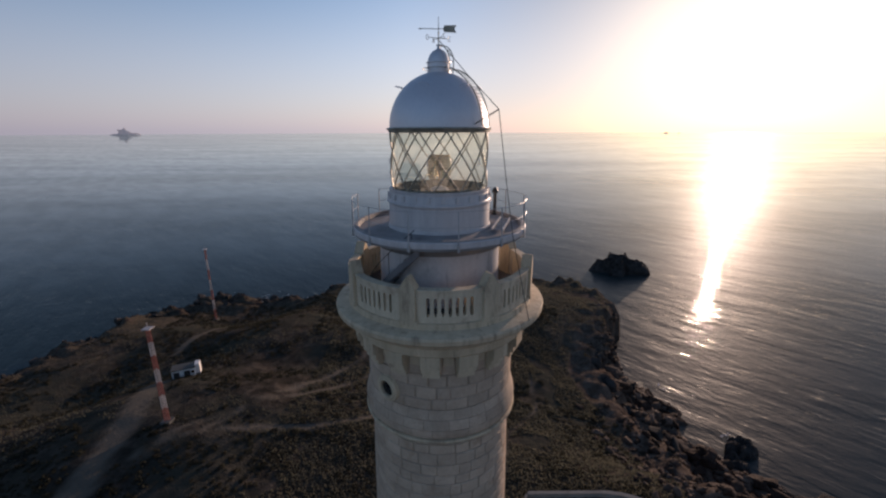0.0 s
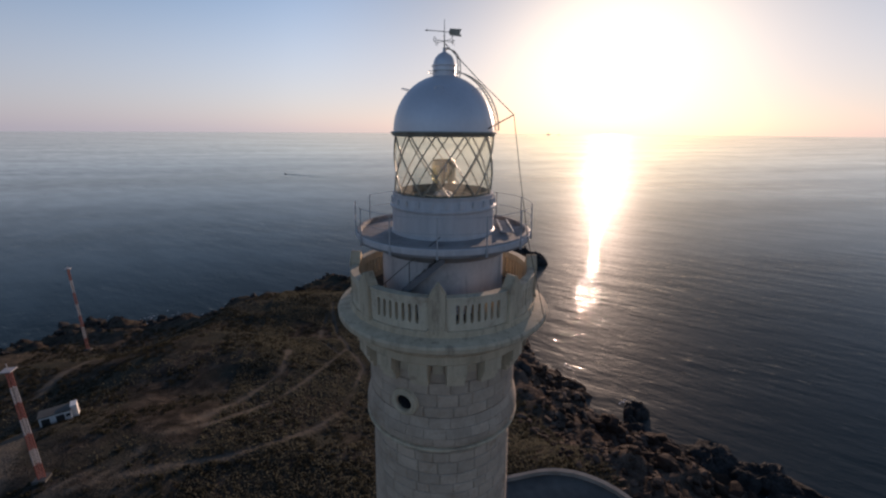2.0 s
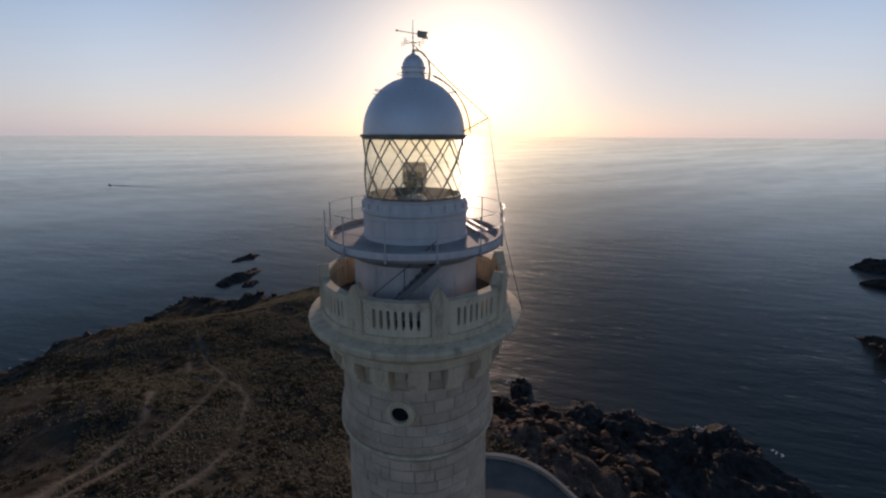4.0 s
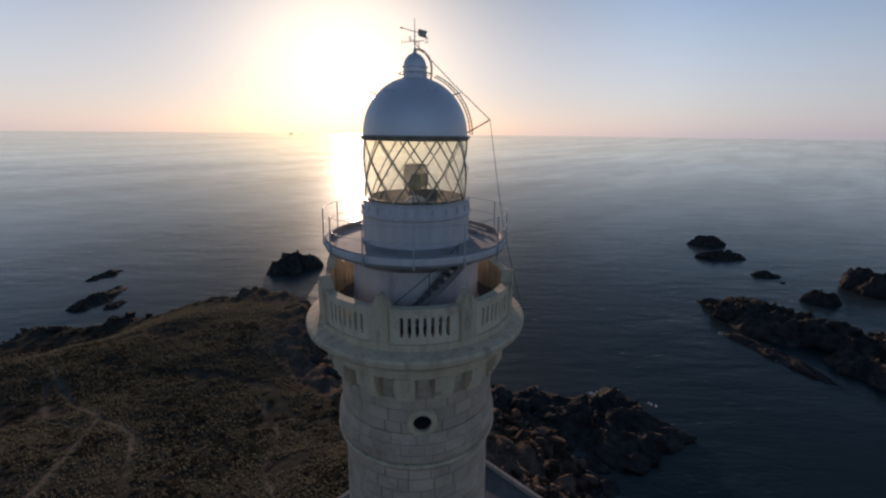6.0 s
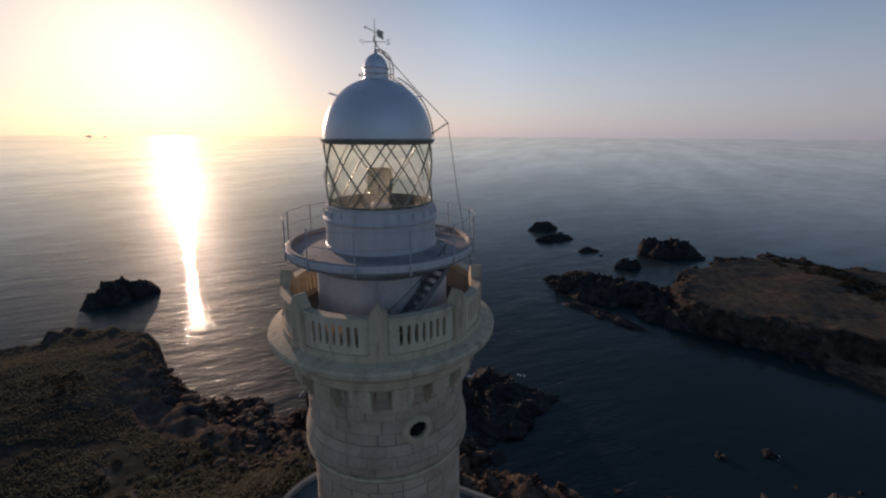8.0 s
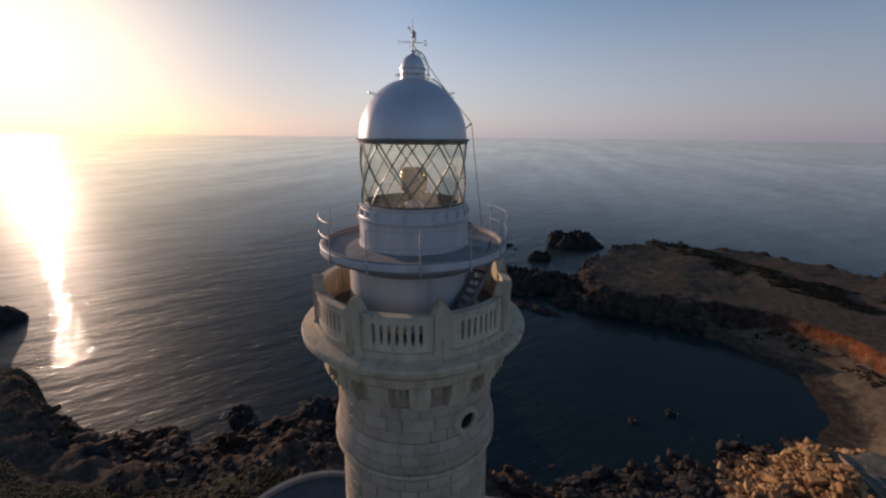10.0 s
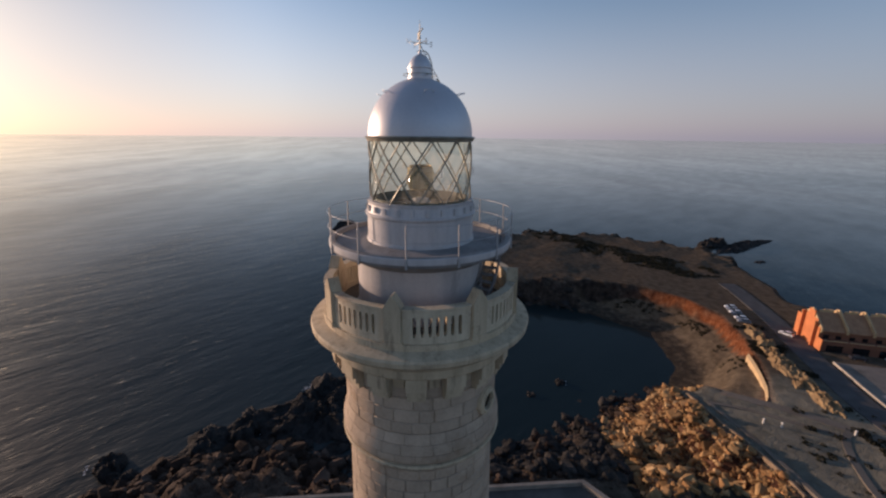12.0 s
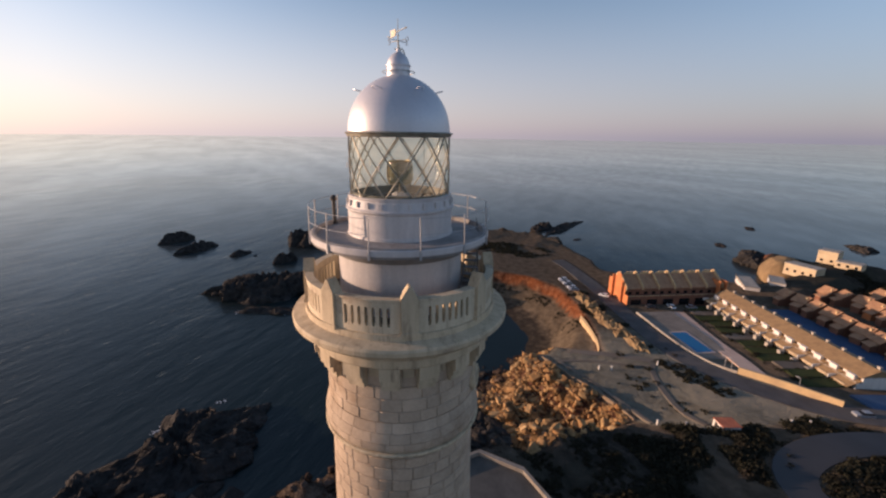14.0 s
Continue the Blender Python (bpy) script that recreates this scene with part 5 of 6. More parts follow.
# ---- a small boat out at sea ----
def boat(x, y, turn):
    th = thing("fishing_boat", pose(x, y, 0.0, 0, 0, turn), "small dark open fishing boat trailing a long wake", "boat")
    hull = Geo()
    ribs = [(-2.8, 0.85, 0.75), (-1.0, 1.05, 0.75), (1.2, 0.95, 0.85), (2.5, 0.45, 1.05), (3.2, 0.05, 1.2)]
    for px, half, rim in ribs:
        hull.v += [(px, -half, rim), (px, -half * 0.7, -0.2), (px, half * 0.7, -0.2), (px, half, rim)]
    for i in range(len(ribs) - 1):
        p, q = 4 * i, 4 * i + 4
        hull.f += [(p + k, q + k, q + k + 1, p + k + 1) for k in range(3)] + [(p + 3, q + 3, q, p)]
    hull.f += [(0, 1, 2, 3), (19, 18, 17, 16)]
    part("hull", hull, DARK_METAL, th)
    part("wheelhouse", Geo().box((1.3, 1.1, 1.4), pose(-0.8, 0, 0.7), taper=0.9), DARK_METAL, th)
    part("mast", Geo().tube([(-0.2, 0, 0.7), (-0.2, 0, 3.2)], 0.05, 6), DARK_METAL, th)
    # two low wave ridges spreading astern
    for s in (-1, 1):
        ridge, n = Geo(), 24
        for i in range(n + 1):
            d, c = -2.5 - 4.6 * i, s * (0.6 + 0.34 * i)
            tall = 0.42 * (1 - i / n) + 0.04
            ridge.v += [(d, c - 0.9, -0.05), (d, c, tall), (d, c + 0.9, -0.05)]
        for i in range(n):
            p, q = 3 * i, 3 * i + 3
            ridge.f += [(p, p + 1, q + 1, q), (p + 1, p + 2, q + 2, q + 1)]
        part("wake", ridge, WATER, th, "low wave ridge of the wake")


boat(-97, 822, 138)

# ---- the village ----
LOT = worn("smooth_dark_asphalt", (0.050, 0.050, 0.054), (0.036, 0.036, 0.040), 0.1, 0.85, grain=3, relief=0.005)
BLUE_ROAD = worn("blue_asphalt", (0.032, 0.075, 0.160), (0.022, 0.052, 0.115), 0.2, 0.8, grain=4, relief=0.01)
TERRACOTTA = worn("roof_tile", (0.33, 0.215, 0.100), (0.21, 0.132, 0.064), 0.5, 0.85, grain=5, relief=0.04)
ORANGE = worn("orange_render", (0.60, 0.21, 0.065), (0.42, 0.14, 0.045), 0.3, 0.85, grain=4, relief=0.01)
ROOF_DARK = worn("dark_roof_tile", (0.44, 0.25, 0.13), (0.28, 0.15, 0.08), 0.5, 0.85, grain=5, relief=0.04)
BROWN = worn("brown_render", (0.24, 0.105, 0.058), (0.15, 0.065, 0.038), 0.3, 0.85, grain=4, relief=0.01)
CREAM = worn("cream_render", (0.58, 0.46, 0.29), (0.45, 0.35, 0.22), 0.4, 0.85, grain=4, relief=0.01)
OCHRE = worn("ochre_render", (0.62, 0.44, 0.22), (0.44, 0.31, 0.17), 0.3, 0.85, grain=4, relief=0.01)
PINK = worn("pink_paving", (0.60, 0.43, 0.33), (0.45, 0.32, 0.25), 0.2, 0.85, grain=3, relief=0.01)
GRAVEL = worn("pale_gravel", (0.19, 0.165, 0.135), (0.13, 0.11, 0.09), 0.12, 0.95, grain=2, relief=0.05, stain=(0.12, 0.10, 0.08))
LAWN = worn("lawn", (0.060, 0.070, 0.026), (0.034, 0.040, 0.016), 0.3, 0.95, grain=4, relief=0.05)
POOL, _nt, _b = material("pool_water")
_b.inputs["Base Color"].default_value = (0.003, 0.11, 0.27, 1)
_b.inputs["Specular IOR Level"].default_value = 0.2
_b.inputs["Roughness"].default_value = 0.08


def heights(xs, ys):
    return land_height(np.array(xs, float), np.array(ys, float))


def ribbon(name, points, width, mat, label, category, lift=0.12, deep=0.5, step=2.5, high=0.0, kind="structure"):
    """A strip laid along the ground, with sides; high raises it into a wall."""
    pts = [Vector(p) for p in points]
    line = []
    for a, b in zip(pts, pts[1:]):
        n = max(1, int((b - a).length / step))
        line += [a.lerp(b, i / n) for i in range(n)]
    line.append(pts[-1])
    for _ in range(3):
        line = [line[0]] + [(line[i - 1] + line[i] * 2 + line[i + 1]) / 4 for i in range(1, len(line) - 1)] + [line[-1]]
    g, xs, ys = Geo(), [], []
    for i, p in enumerate(line):
        d = (line[min(i + 1, len(line) - 1)] - line[max(i - 1, 0)]).normalized()
        s = Vector((-d.y, d.x)) * width / 2
        for w in (-1, 0, 1):
            xs.append(p.x + s.x * w)
            ys.append(p.y + s.y * w)
    zs = heights(xs, ys).reshape(-1, 3)
    top = zs.max(1)
    for _ in range(4):
        top = np.concatenate([top[:1], (top[:-2] + 2 * top[1:-1] + top[2:]) / 4, top[-1:]])
    for i in range(len(line)):
        for k in range(3):
            g.v.append((xs[3 * i + k], ys[3 * i + k], top[i] + lift + high))
        for k in (0, 2):
            g.v.append((xs[3 * i + k], ys[3 * i + k], top[i] - deep))
    for i in range(len(line) - 1):
        p, q = 5 * i, 5 * i + 5
        g.f += [(p, p + 1, q + 1, q), (p + 1, p + 2, q + 2, q + 1), (p + 3, p, q, q + 3), (p + 2, p + 4, q + 4, q + 2)]
    g.f += [(0, 3, 4, 2, 1), (len(g.v) - 5, len(g.v) - 4, len(g.v) - 3, len(g.v) - 1, len(g.v) - 2)]
    g.f = [tuple(reversed(f)) for f in g.f]
    return solid(name, g, mat, label, category, kind=kind)


ribbon("road", [(160, -156), (148, -153), (132, -147), (118.7, -141.3), (93.9, -129.8), (71.7, -119.9), (53, -113.7), (39.7, -113.2), (28.7, -117.8), (20.7, -121.6), (12, -130), (0, -150), (-20, -192)], 7.4, ASPHALT, "grey asphalt road along the village front", "road", 0.18)
ribbon("road", [(-20, -150), (-4, -129), (9.5, -113.5), (14.2, -99), (15.2, -90.5), (13.8, -83), (9.5, -79), (2, -77.5), (-12, -77)], 7.0, LOT, "dark asphalt road winding up to the lighthouse", "road", 0.18)
ribbon("road", [(4, -158), (9, -149), (15, -141), (19, -132)], 8.0, BLUE_ROAD, "blue street end beside the white terrace", "road", 0.2)
ribbon("road", [(68, -192), (50, -182.8), (30, -172.5), (8, -162.3), (-10, -156.1)], 13.0, BLUE_ROAD, "blue street between the house rows", "road", 0.18)
ribbon("path", [(83, -84), (75, -86.2), (69.6, -93), (63.7, -99), (57.6, -104), (50, -110)], 2.8, GRAVEL, "gravel track from the beach to the road", "path", 0.12)
ribbon("path", [(57.5, -103), (56.2, -99.7), (50.4, -94.9), (43, -90.3), (36, -86.5), (31, -85.8)], 1.5, GRAVEL, "pale footpath across the gravel car park", "path", 0.12)
ribbon("path", [(72, -79.5), (68.3, -87), (62, -92.2), (56.4, -99)], 1.1, GRAVEL, "narrow pale track along the car park", "path", 0.12)
ribbon("boundary_wall", [(87, -132), (74, -126.5), (62.6, -122.2), (51, -118.6), (46.5, -117.8), (42.5, -119)], 0.45, LIME, "low white boundary wall along the road", "wall", 0.1, 0.6, 2.0, 0.7)
ribbon("boundary_wall", [(42.4, -119.2), (34, -122.2), (27.5, -124), (21, -125.4)], 0.6, OCHRE, "ochre garden wall by the road", "wall", 0.1, 0.6, 2.0, 1.9)
RUBBLE = worn("rubble_wall", (0.30, 0.225, 0.15), (0.17, 0.125, 0.085), 0.6, 0.95, grain=3, relief=0.05)
ribbon("parapet_wall", [(77, -76.3), (62, -75.8), (50, -76), (41, -74.4)], 0.5, RUBBLE, "low worn rubble wall above the boulder slope", "wall", 0.1, 0.6, 2.0, 0.3)
ribbon("kerb", [(72.5, -79), (58, -79), (46, -77.6), (37, -75.2)], 1.0, GRAVEL, "pale kerbside walk at the car park edge", "path", 0.1)

# ochre retaining wall behind the beach
g = Geo()
line = [(95, -110.7), (89, -107.8), (83, -104.4), (77.5, -101), (73, -97.2), (70.4, -94)]
for x, y in line:
    for w, z in ((2.6, 4.0), (2.1, 13.0), (0.6, 13.4), (0.3, 9.0)):
        g.v.append((x - 0.5 * w, y + 0.86 * w, z))
for i in range(len(line) - 1):
    p, q = 4 * i, 4 * i + 4
    g.f += [(p + k, p + k + 1, q + k + 1, q + k) for k in range(3)]
solid("retaining_wall", g, OCHRE, "curved ochre retaining wall behind the beach", "wall", kind="structure")


def house_row(name, x, y, turn, units, wide, deep, floor_h, slope_h, wall, party, roof, label, category, group, z=None, setback=1.6, chimneys=True, garage=True, fins=True):
    """A terrace of houses: fronts towards local minus y."""
    m = pose(x, y, 0, 0, 0, turn)
    corners = [m @ Vector(p) for p in ((0, 0, 0), (units * wide, 0, 0), (units * wide, deep, 0), (0, deep, 0))]
    z0 = z if z is not None else float(np.mean(heights([c.x for c in corners], [c.y for c in corners])))
    th = thing(name, pose(x, y, z0, 0, 0, turn), label, category, group)
    L, h2 = units * wide, 2 * floor_h
    part("wall", Geo().box((L, deep - setback, h2 + 1.5), pose(L / 2, setback + (deep - setback) / 2, -1.5)), wall, th)
    part("ground_floor", Geo().box((L, setback + 0.2, floor_h + 2.2), pose(L / 2, (setback + 0.2) / 2 - 0.1, -1.5)), wall, th)
    ridge = setback + (deep - setback) * 0.45
    slope = Geo().add([(0, setback - 0.5, h2 - 0.15), (wide, setback - 0.5, h2 - 0.15), (wide, ridge, h2 + slope_h), (0, ridge, h2 + slope_h), (wide, deep + 0.4, h2 - 0.1), (0, deep + 0.4, h2 - 0.1),
                       (0, setback - 0.5, h2 - 0.33), (wide, setback - 0.5, h2 - 0.33), (wide, deep + 0.4, h2 - 0.28), (0, deep + 0.4, h2 - 0.28)],
                      [(0, 1, 2, 3), (3, 2, 4, 5), (6, 7, 1, 0), (5, 4, 8, 9), (0, 3, 5, 9, 6), (1, 7, 8, 4, 2)]).mesh("roof", roof)
    fin = Geo().add([(s, yy, zz) for s in (-0.25, 0.25) for yy, zz in ((setback - 0.8, h2 - 0.7), (setback - 0.9, h2 - 0.1), (setback - 0.8, h2 + 0.9), (ridge, h2 + slope_h + 1.1), (ridge + 0.8, h2 + slope_h + 0.9), (deep + 0.3, h2 + 0.2), (deep + 0.3, h2 - 0.8), (ridge, h2 - 0.8))],
                    [(7, 6, 5, 4, 3, 2, 1, 0), (8, 9, 10, 11, 12, 13, 14, 15)] + [(i, (i + 1) % 8, 8 + (i + 1) % 8, 8 + i) for i in range(8)]).mesh("party_wall", party)
    bal = Geo().box((wide - 0.5, 0.14, 0.95)).mesh("balcony", party)
    door = Geo().box((wide * 0.62, 0.1, floor_h * 0.82)).mesh("garage_door" if garage else "door", DARK_GLASS)
    win = Geo().box((1.5, 0.1, 1.5)).mesh("window", DARK_GLASS)
    parapet = Geo().box((wide * 0.55, 0.3, 0.9)).box((wide * 0.2, 0.34, 1.3)).mesh("ridge_parapet", party)
    chim = Geo().box((0.8, 0.7, 1.3)).box((0.95, 0.85, 0.15), pose(0, 0, 1.3)).mesh("chimney", party)
    for i in range(units):
        cx = (i + 0.5) * wide
        part("roof", slope, None, th, m=pose(i * wide, 0, 0))
        part("balcony", bal, None, th, m=pose(cx, 0.05, floor_h))
        part("garage_door" if garage else "door", door, None, th, m=pose(cx, -0.14, 0))
        for dx in (-wide * 0.24, wide * 0.24):
            part("window", win, None, th, m=pose(cx + dx, setback - 0.03, floor_h + 0.5))
        if fins:
            part("ridge_parapet", parapet, None, th, m=pose(cx, ridge, h2 + slope_h - 0.3))
        if chimneys:
            part("chimney", chim, None, th, m=pose(cx + wide * 0.25, ridge + 0.8, h2 + slope_h - 0.8))
    for i in range(units + 1 if fins else 0):
        part("party_wall", fin, None, th, m=pose(i * wide, 0, 0))
    return th


house_row("apartment_row", 95, -136, -110.5, 6, 7.2, 15, 3.6, 4.4, BROWN, OCHRE, ROOF_DARK, "orange-brown terraced apartment row with stepped party walls", "building", "village houses", setback=2.2)
solid("gable_wall", Geo().prism([(0, -2), (0.35, -2), (0.35, 15.2), (0, 15.2)], -1.0, 0.1), ORANGE, "orange gable plinth of the apartment row", "wall", kind="structure", m=pose(95.2, -135.7, 12.6, 0, 0, -110.5) @ pose(-0.6, 0, 0))
g = Geo().add([(s, yy, zz) for s in (-0.5, -0.2) for yy, zz in ((-0.6, -1), (-0.6, 4.4), (1.8, 4.4), (1.8, 7.6), (3.8, 7.6), (3.8, 9.7), (6.0, 9.7), (6.0, 11.8), (9.4, 11.8), (9.4, 10.0), (12.2, 10.0), (12.2, 8.0), (15.3, 8.0), (15.3, -1))],
              [tuple(range(14)), tuple(reversed(range(14, 28)))] + [(i, 14 + i, 14 + (i + 1) % 14, (i + 1) % 14) for i in range(14)])
solid("gable_wall", g, ORANGE, "bright orange gable wall in the sun", "wall", kind="structure", m=pose(95, -136, 12.7, 0, 0, -110.5))
for dy, high in ((3.4, 9.0), (11.0, 10.0)):
    solid("buttress", Geo().box((1.0, 0.5, high + 1), pose(0, 0, -1)).box((1.2, 0.7, 0.2), pose(0, 0, high)), ORANGE, "orange rendered buttress on the sunlit gable", "buttress", "gable buttresses", m=pose(95, -136, 12.7, 0, 0, -110.5) @ pose(-1.0, dy, 0))
for dx in (41.0, 43.9):
    solid("buttress", Geo().prism([(-0.3, 0.2), (0.3, 0.2), (0.3, 15.0), (-0.3, 15.0)], -1.0, 9.4), ORANGE, "orange end fin of the apartment row", "buttress", "end fins", m=pose(95, -136, 12.7, 0, 0, -110.5) @ pose(dx, 0, 0))
house_row("terrace_row", 80, -167.5, 154.3, 12, 5.2, 11, 2.6, 1.9, WHITEWASH, LIME, TERRACOTTA, "long white terrace row with brown tiled roofs", "building", "village houses", setback=1.5, garage=False, fins=False)


white_row = bpy.data.objects["terrace_row"]
dormer = Geo().box((2.3, 1.3, 1.25)).box((2.6, 1.6, 0.14), pose(0, 0, 1.25)).mesh("dormer", WHITEWASH)
lower_roof = Geo().add([(-2.5, -1.5, -0.1), (2.5, -1.5, -0.1), (2.5, 2.3, 1.5), (-2.5, 2.3, 1.5), (-2.5, -1.5, -0.3), (2.5, -1.5, -0.3), (2.5, 2.3, 1.3), (-2.5, 2.3, 1.3)],
                       [(0, 1, 2, 3), (7, 6, 5, 4), (0, 4, 5, 1), (1, 5, 6, 2), (3, 2, 6, 7), (0, 3, 7, 4)]).mesh("lower_roof", TERRACOTTA)
terrace = Geo().box((1.2, 1.6, 1.5)).box((1.4, 1.8, 0.12), pose(0, 0, 1.5)).mesh("garden_store", LIME)
stub = Geo().box((0.24, 2.6, 1.0), taper=0.9).mesh("dividing_wall", WHITEWASH)
front = Geo().box((3.1, 0.25, 0.75)).mesh("terrace_parapet", CREAM)
for i in range(12):
    part("dormer", dormer, None, white_row, m=pose((i + 0.5) * 5.2, 1.0, 3.65))
    part("lower_roof", lower_roof, None, white_row, m=pose((i + 0.5) * 5.2, -0.9, 2.5))
    part("terrace_parapet", front, None, white_row, m=pose((i + 0.5) * 5.2, -2.25, 1.9))
    part("dividing_wall", stub, None, white_row, m=pose(i * 5.2, -1.9, 2.3))
    part("garden_store", terrace, None, white_row, m=pose((i + 0.85) * 5.2, -3.0, 0))


def gable_house(x, y, turn, wall, label):
    w, d, h = 6.4, 5.0, 4.9
    th = thing("house", pose(x, y, ground_at(x, y) - 0.6, 0, 0, turn), label, "house", "village houses")
    part("wall", Geo().box((w, d, h)).add([(-w / 2, -d / 2, h), (w / 2, -d / 2, h), (0, -d / 2, h + 2.2), (-w / 2, d / 2, h), (w / 2, d / 2, h), (0, d / 2, h + 2.2)], [(0, 1, 2), (5, 4, 3), (0, 2, 5, 3), (1, 4, 5, 2)]), wall, th)
    for s in (-1, 1):
        part("roof", Geo().add([(s * (w / 2 + 0.45), -d / 2 - 0.4, h - 0.12), (s * (w / 2 + 0.45), d / 2 + 0.4, h - 0.12), (0, d / 2 + 0.4, h + 2.42), (0, -d / 2 - 0.4, h + 2.42),
                                (s * (w / 2 + 0.45), -d / 2 - 0.4, h - 0.3), (s * (w / 2 + 0.45), d / 2 + 0.4, h - 0.3), (0, d / 2 + 0.4, h + 2.24), (0, -d / 2 - 0.4, h + 2.24)],
                               [(0, 1, 2, 3), (7, 6, 5, 4), (0, 4, 5, 1), (1, 5, 6, 2), (3, 2, 6, 7), (0, 3, 7, 4)]), ROOF_DARK, th)
    part("chimney", Geo().box((0.7, 0.7, 1.4), pose(1.2, 1.8, h + 0.8)), OCHRE, th)
    part("porch", Geo().box((2.4, 1.4, 3.6), pose(-1.0, -d / 2 - 0.7, 0)), wall, th)
    for dx in (-1.6, 1.6):
        win = part("window", Geo().box((1.0, 0.1, 1.1), pose(dx, -d / 2 - 0.03, 4.0)), DARK_GLASS, th)
        part("window_sill", Geo().box((1.2, 0.24, 0.1), pose(dx, -d / 2 - 0.1, 3.9)), OCHRE, win)
    part("door", Geo().box((1.0, 0.1, 2.0), pose(1.2, -d / 2 - 0.03, 0.5)), DARK_METAL, th)
    part("wing", Geo().box((2.6, 3.2, 3.6), pose(w / 2 + 1.1, 0.7, 0)), wall, th)
    part("wing_roof", Geo().add([(w / 2 - 0.3, -1.2, 4.6), (w / 2 + 2.8, -1.2, 3.5), (w / 2 + 2.8, 2.6, 3.5), (w / 2 - 0.3, 2.6, 4.6), (w / 2 - 0.3, -1.2, 4.4), (w / 2 + 2.8, -1.2, 3.3), (w / 2 + 2.8, 2.6, 3.3), (w / 2 - 0.3, 2.6, 4.4)],
                                [(0, 1, 2, 3), (7, 6, 5, 4), (0, 4, 5, 1), (1, 5, 6, 2), (2, 6, 7, 3), (3, 7, 4, 0)]), ROOF_DARK, th)


for i, (hx, hy) in enumerate(((69, -205), (62.5, -202.5), (56, -200), (50, -196), (44, -192), (38, -188.5), (32, -185), (26, -181.5))):
    gable_house(hx, hy, 62 + (0, 14, -9, 6)[i % 4], BROWN, "brown house with a tiled gable roof on the village street")
for i, (hx, hy) in enumerate(((64, -229), (57.5, -228), (51, -226), (45, -221), (39, -217), (33, -213))):
    gable_house(hx, hy, 66 - (0, 16, -8)[i % 3], ORANGE if i == 3 else BROWN, "red-brown house with a tiled roof in the second row")
for i in range(4):
    gable_house(52 - 7.2 * i, -248 + 3.4 * i, 60 + 9 * (i % 2), ORANGE if i % 3 else BROWN, "red-brown house with a tiled roof in the third row")


def flat_house(x, y, turn, size, wall, label, extra=None):
    z0 = ground_at(x, y) - 1.0
    th = thing("house", pose(x, y, z0, 0, 0, turn), label, "house", "village houses")
    w, d, h = size
    part("wall", Geo().box((w, d, h + 1)), wall, th)
    part("roof", Geo().box((w + 0.3, d + 0.3, 0.35), pose(0, 0, h + 1)).box((w - 0.4, d - 0.4, 0.1), pose(0, 0, h + 1.3)), LIME, th)
    for i in range(max(1, int(w / 3.5))):
        wx = -w / 2 + (i + 0.5) * w / max(1, int(w / 3.5))
        win = part("window", Geo().box((1.3, 0.1, 1.3), pose(wx, -d / 2 - 0.02, 2.2)), DARK_GLASS, th)
        part("window_sill", Geo().box((1.5, 0.24, 0.1), pose(wx, -d / 2 - 0.1, 2.1)), LIME, win)
    if extra:
        part("upper_floor", Geo().box(extra, pose(-w * 0.2, d * 0.1, h + 1.2)), wall, th)


flat_house(89, -265, 174, (15, 8, 5.0), CREAM, "cream flat-roofed villa near the far shore")
flat_house(92, -300, 184, (9, 8, 7.0), CREAM, "tall cream villa near the far shore")
flat_house(81, -296, 184, (11, 8, 3.2), CREAM, "low cream annex beside the tall villa")
flat_house(90, -214, 130, (18, 6, 1.9), WHITEWASH, "low white flat-roofed building behind the apartment row")
flat_house(86, -232, 120, (13, 6, 1.6), WHITEWASH, "low white flat-roofed building by the shore road")


ROOF_RED = worn("red_roof", (0.58, 0.17, 0.07), (0.42, 0.11, 0.05), 0.8, 0.8, grain=6)


def booth():
    x, y = 28.2, -87.2
    th = thing("booth", pose(x, y, ground_at(x, y) - 0.6, 0, 0, 65), "small white booth with a sloping red roof", "booth")
    part("wall", Geo().box((4.1, 3.2, 2.2), pose(-0.65, 0, 0)).add([(1.4, -1.6, 2.2), (1.4, 1.6, 2.2), (1.4, 1.6, 2.32), (1.4, -1.6, 2.32), (-2.7, -1.6, 2.2), (-2.7, 1.6, 2.2)],
                                                 [(0, 1, 2, 3), (3, 2, 5, 4), (0, 3, 4), (1, 5, 2)]), WHITEWASH, th)
    part("roof", Geo().add([(1.5, -1.75, 2.33), (1.5, 1.75, 2.33), (-2.9, 1.75, 2.22), (-2.9, -1.75, 2.22), (1.5, -1.75, 2.47), (1.5, 1.75, 2.47), (-2.9, 1.75, 2.36), (-2.9, -1.75, 2.36)],
                           [(0, 1, 2, 3), (7, 6, 5, 4), (0, 4, 5, 1), (1, 5, 6, 2), (2, 6, 7, 3), (3, 7, 4, 0)]), ROOF_RED, th, "faded red roof")
    part("door", Geo().box((0.1, 0.9, 1.9), pose(1.42, -0.5, 0.1)), DARK_METAL, th)


booth()

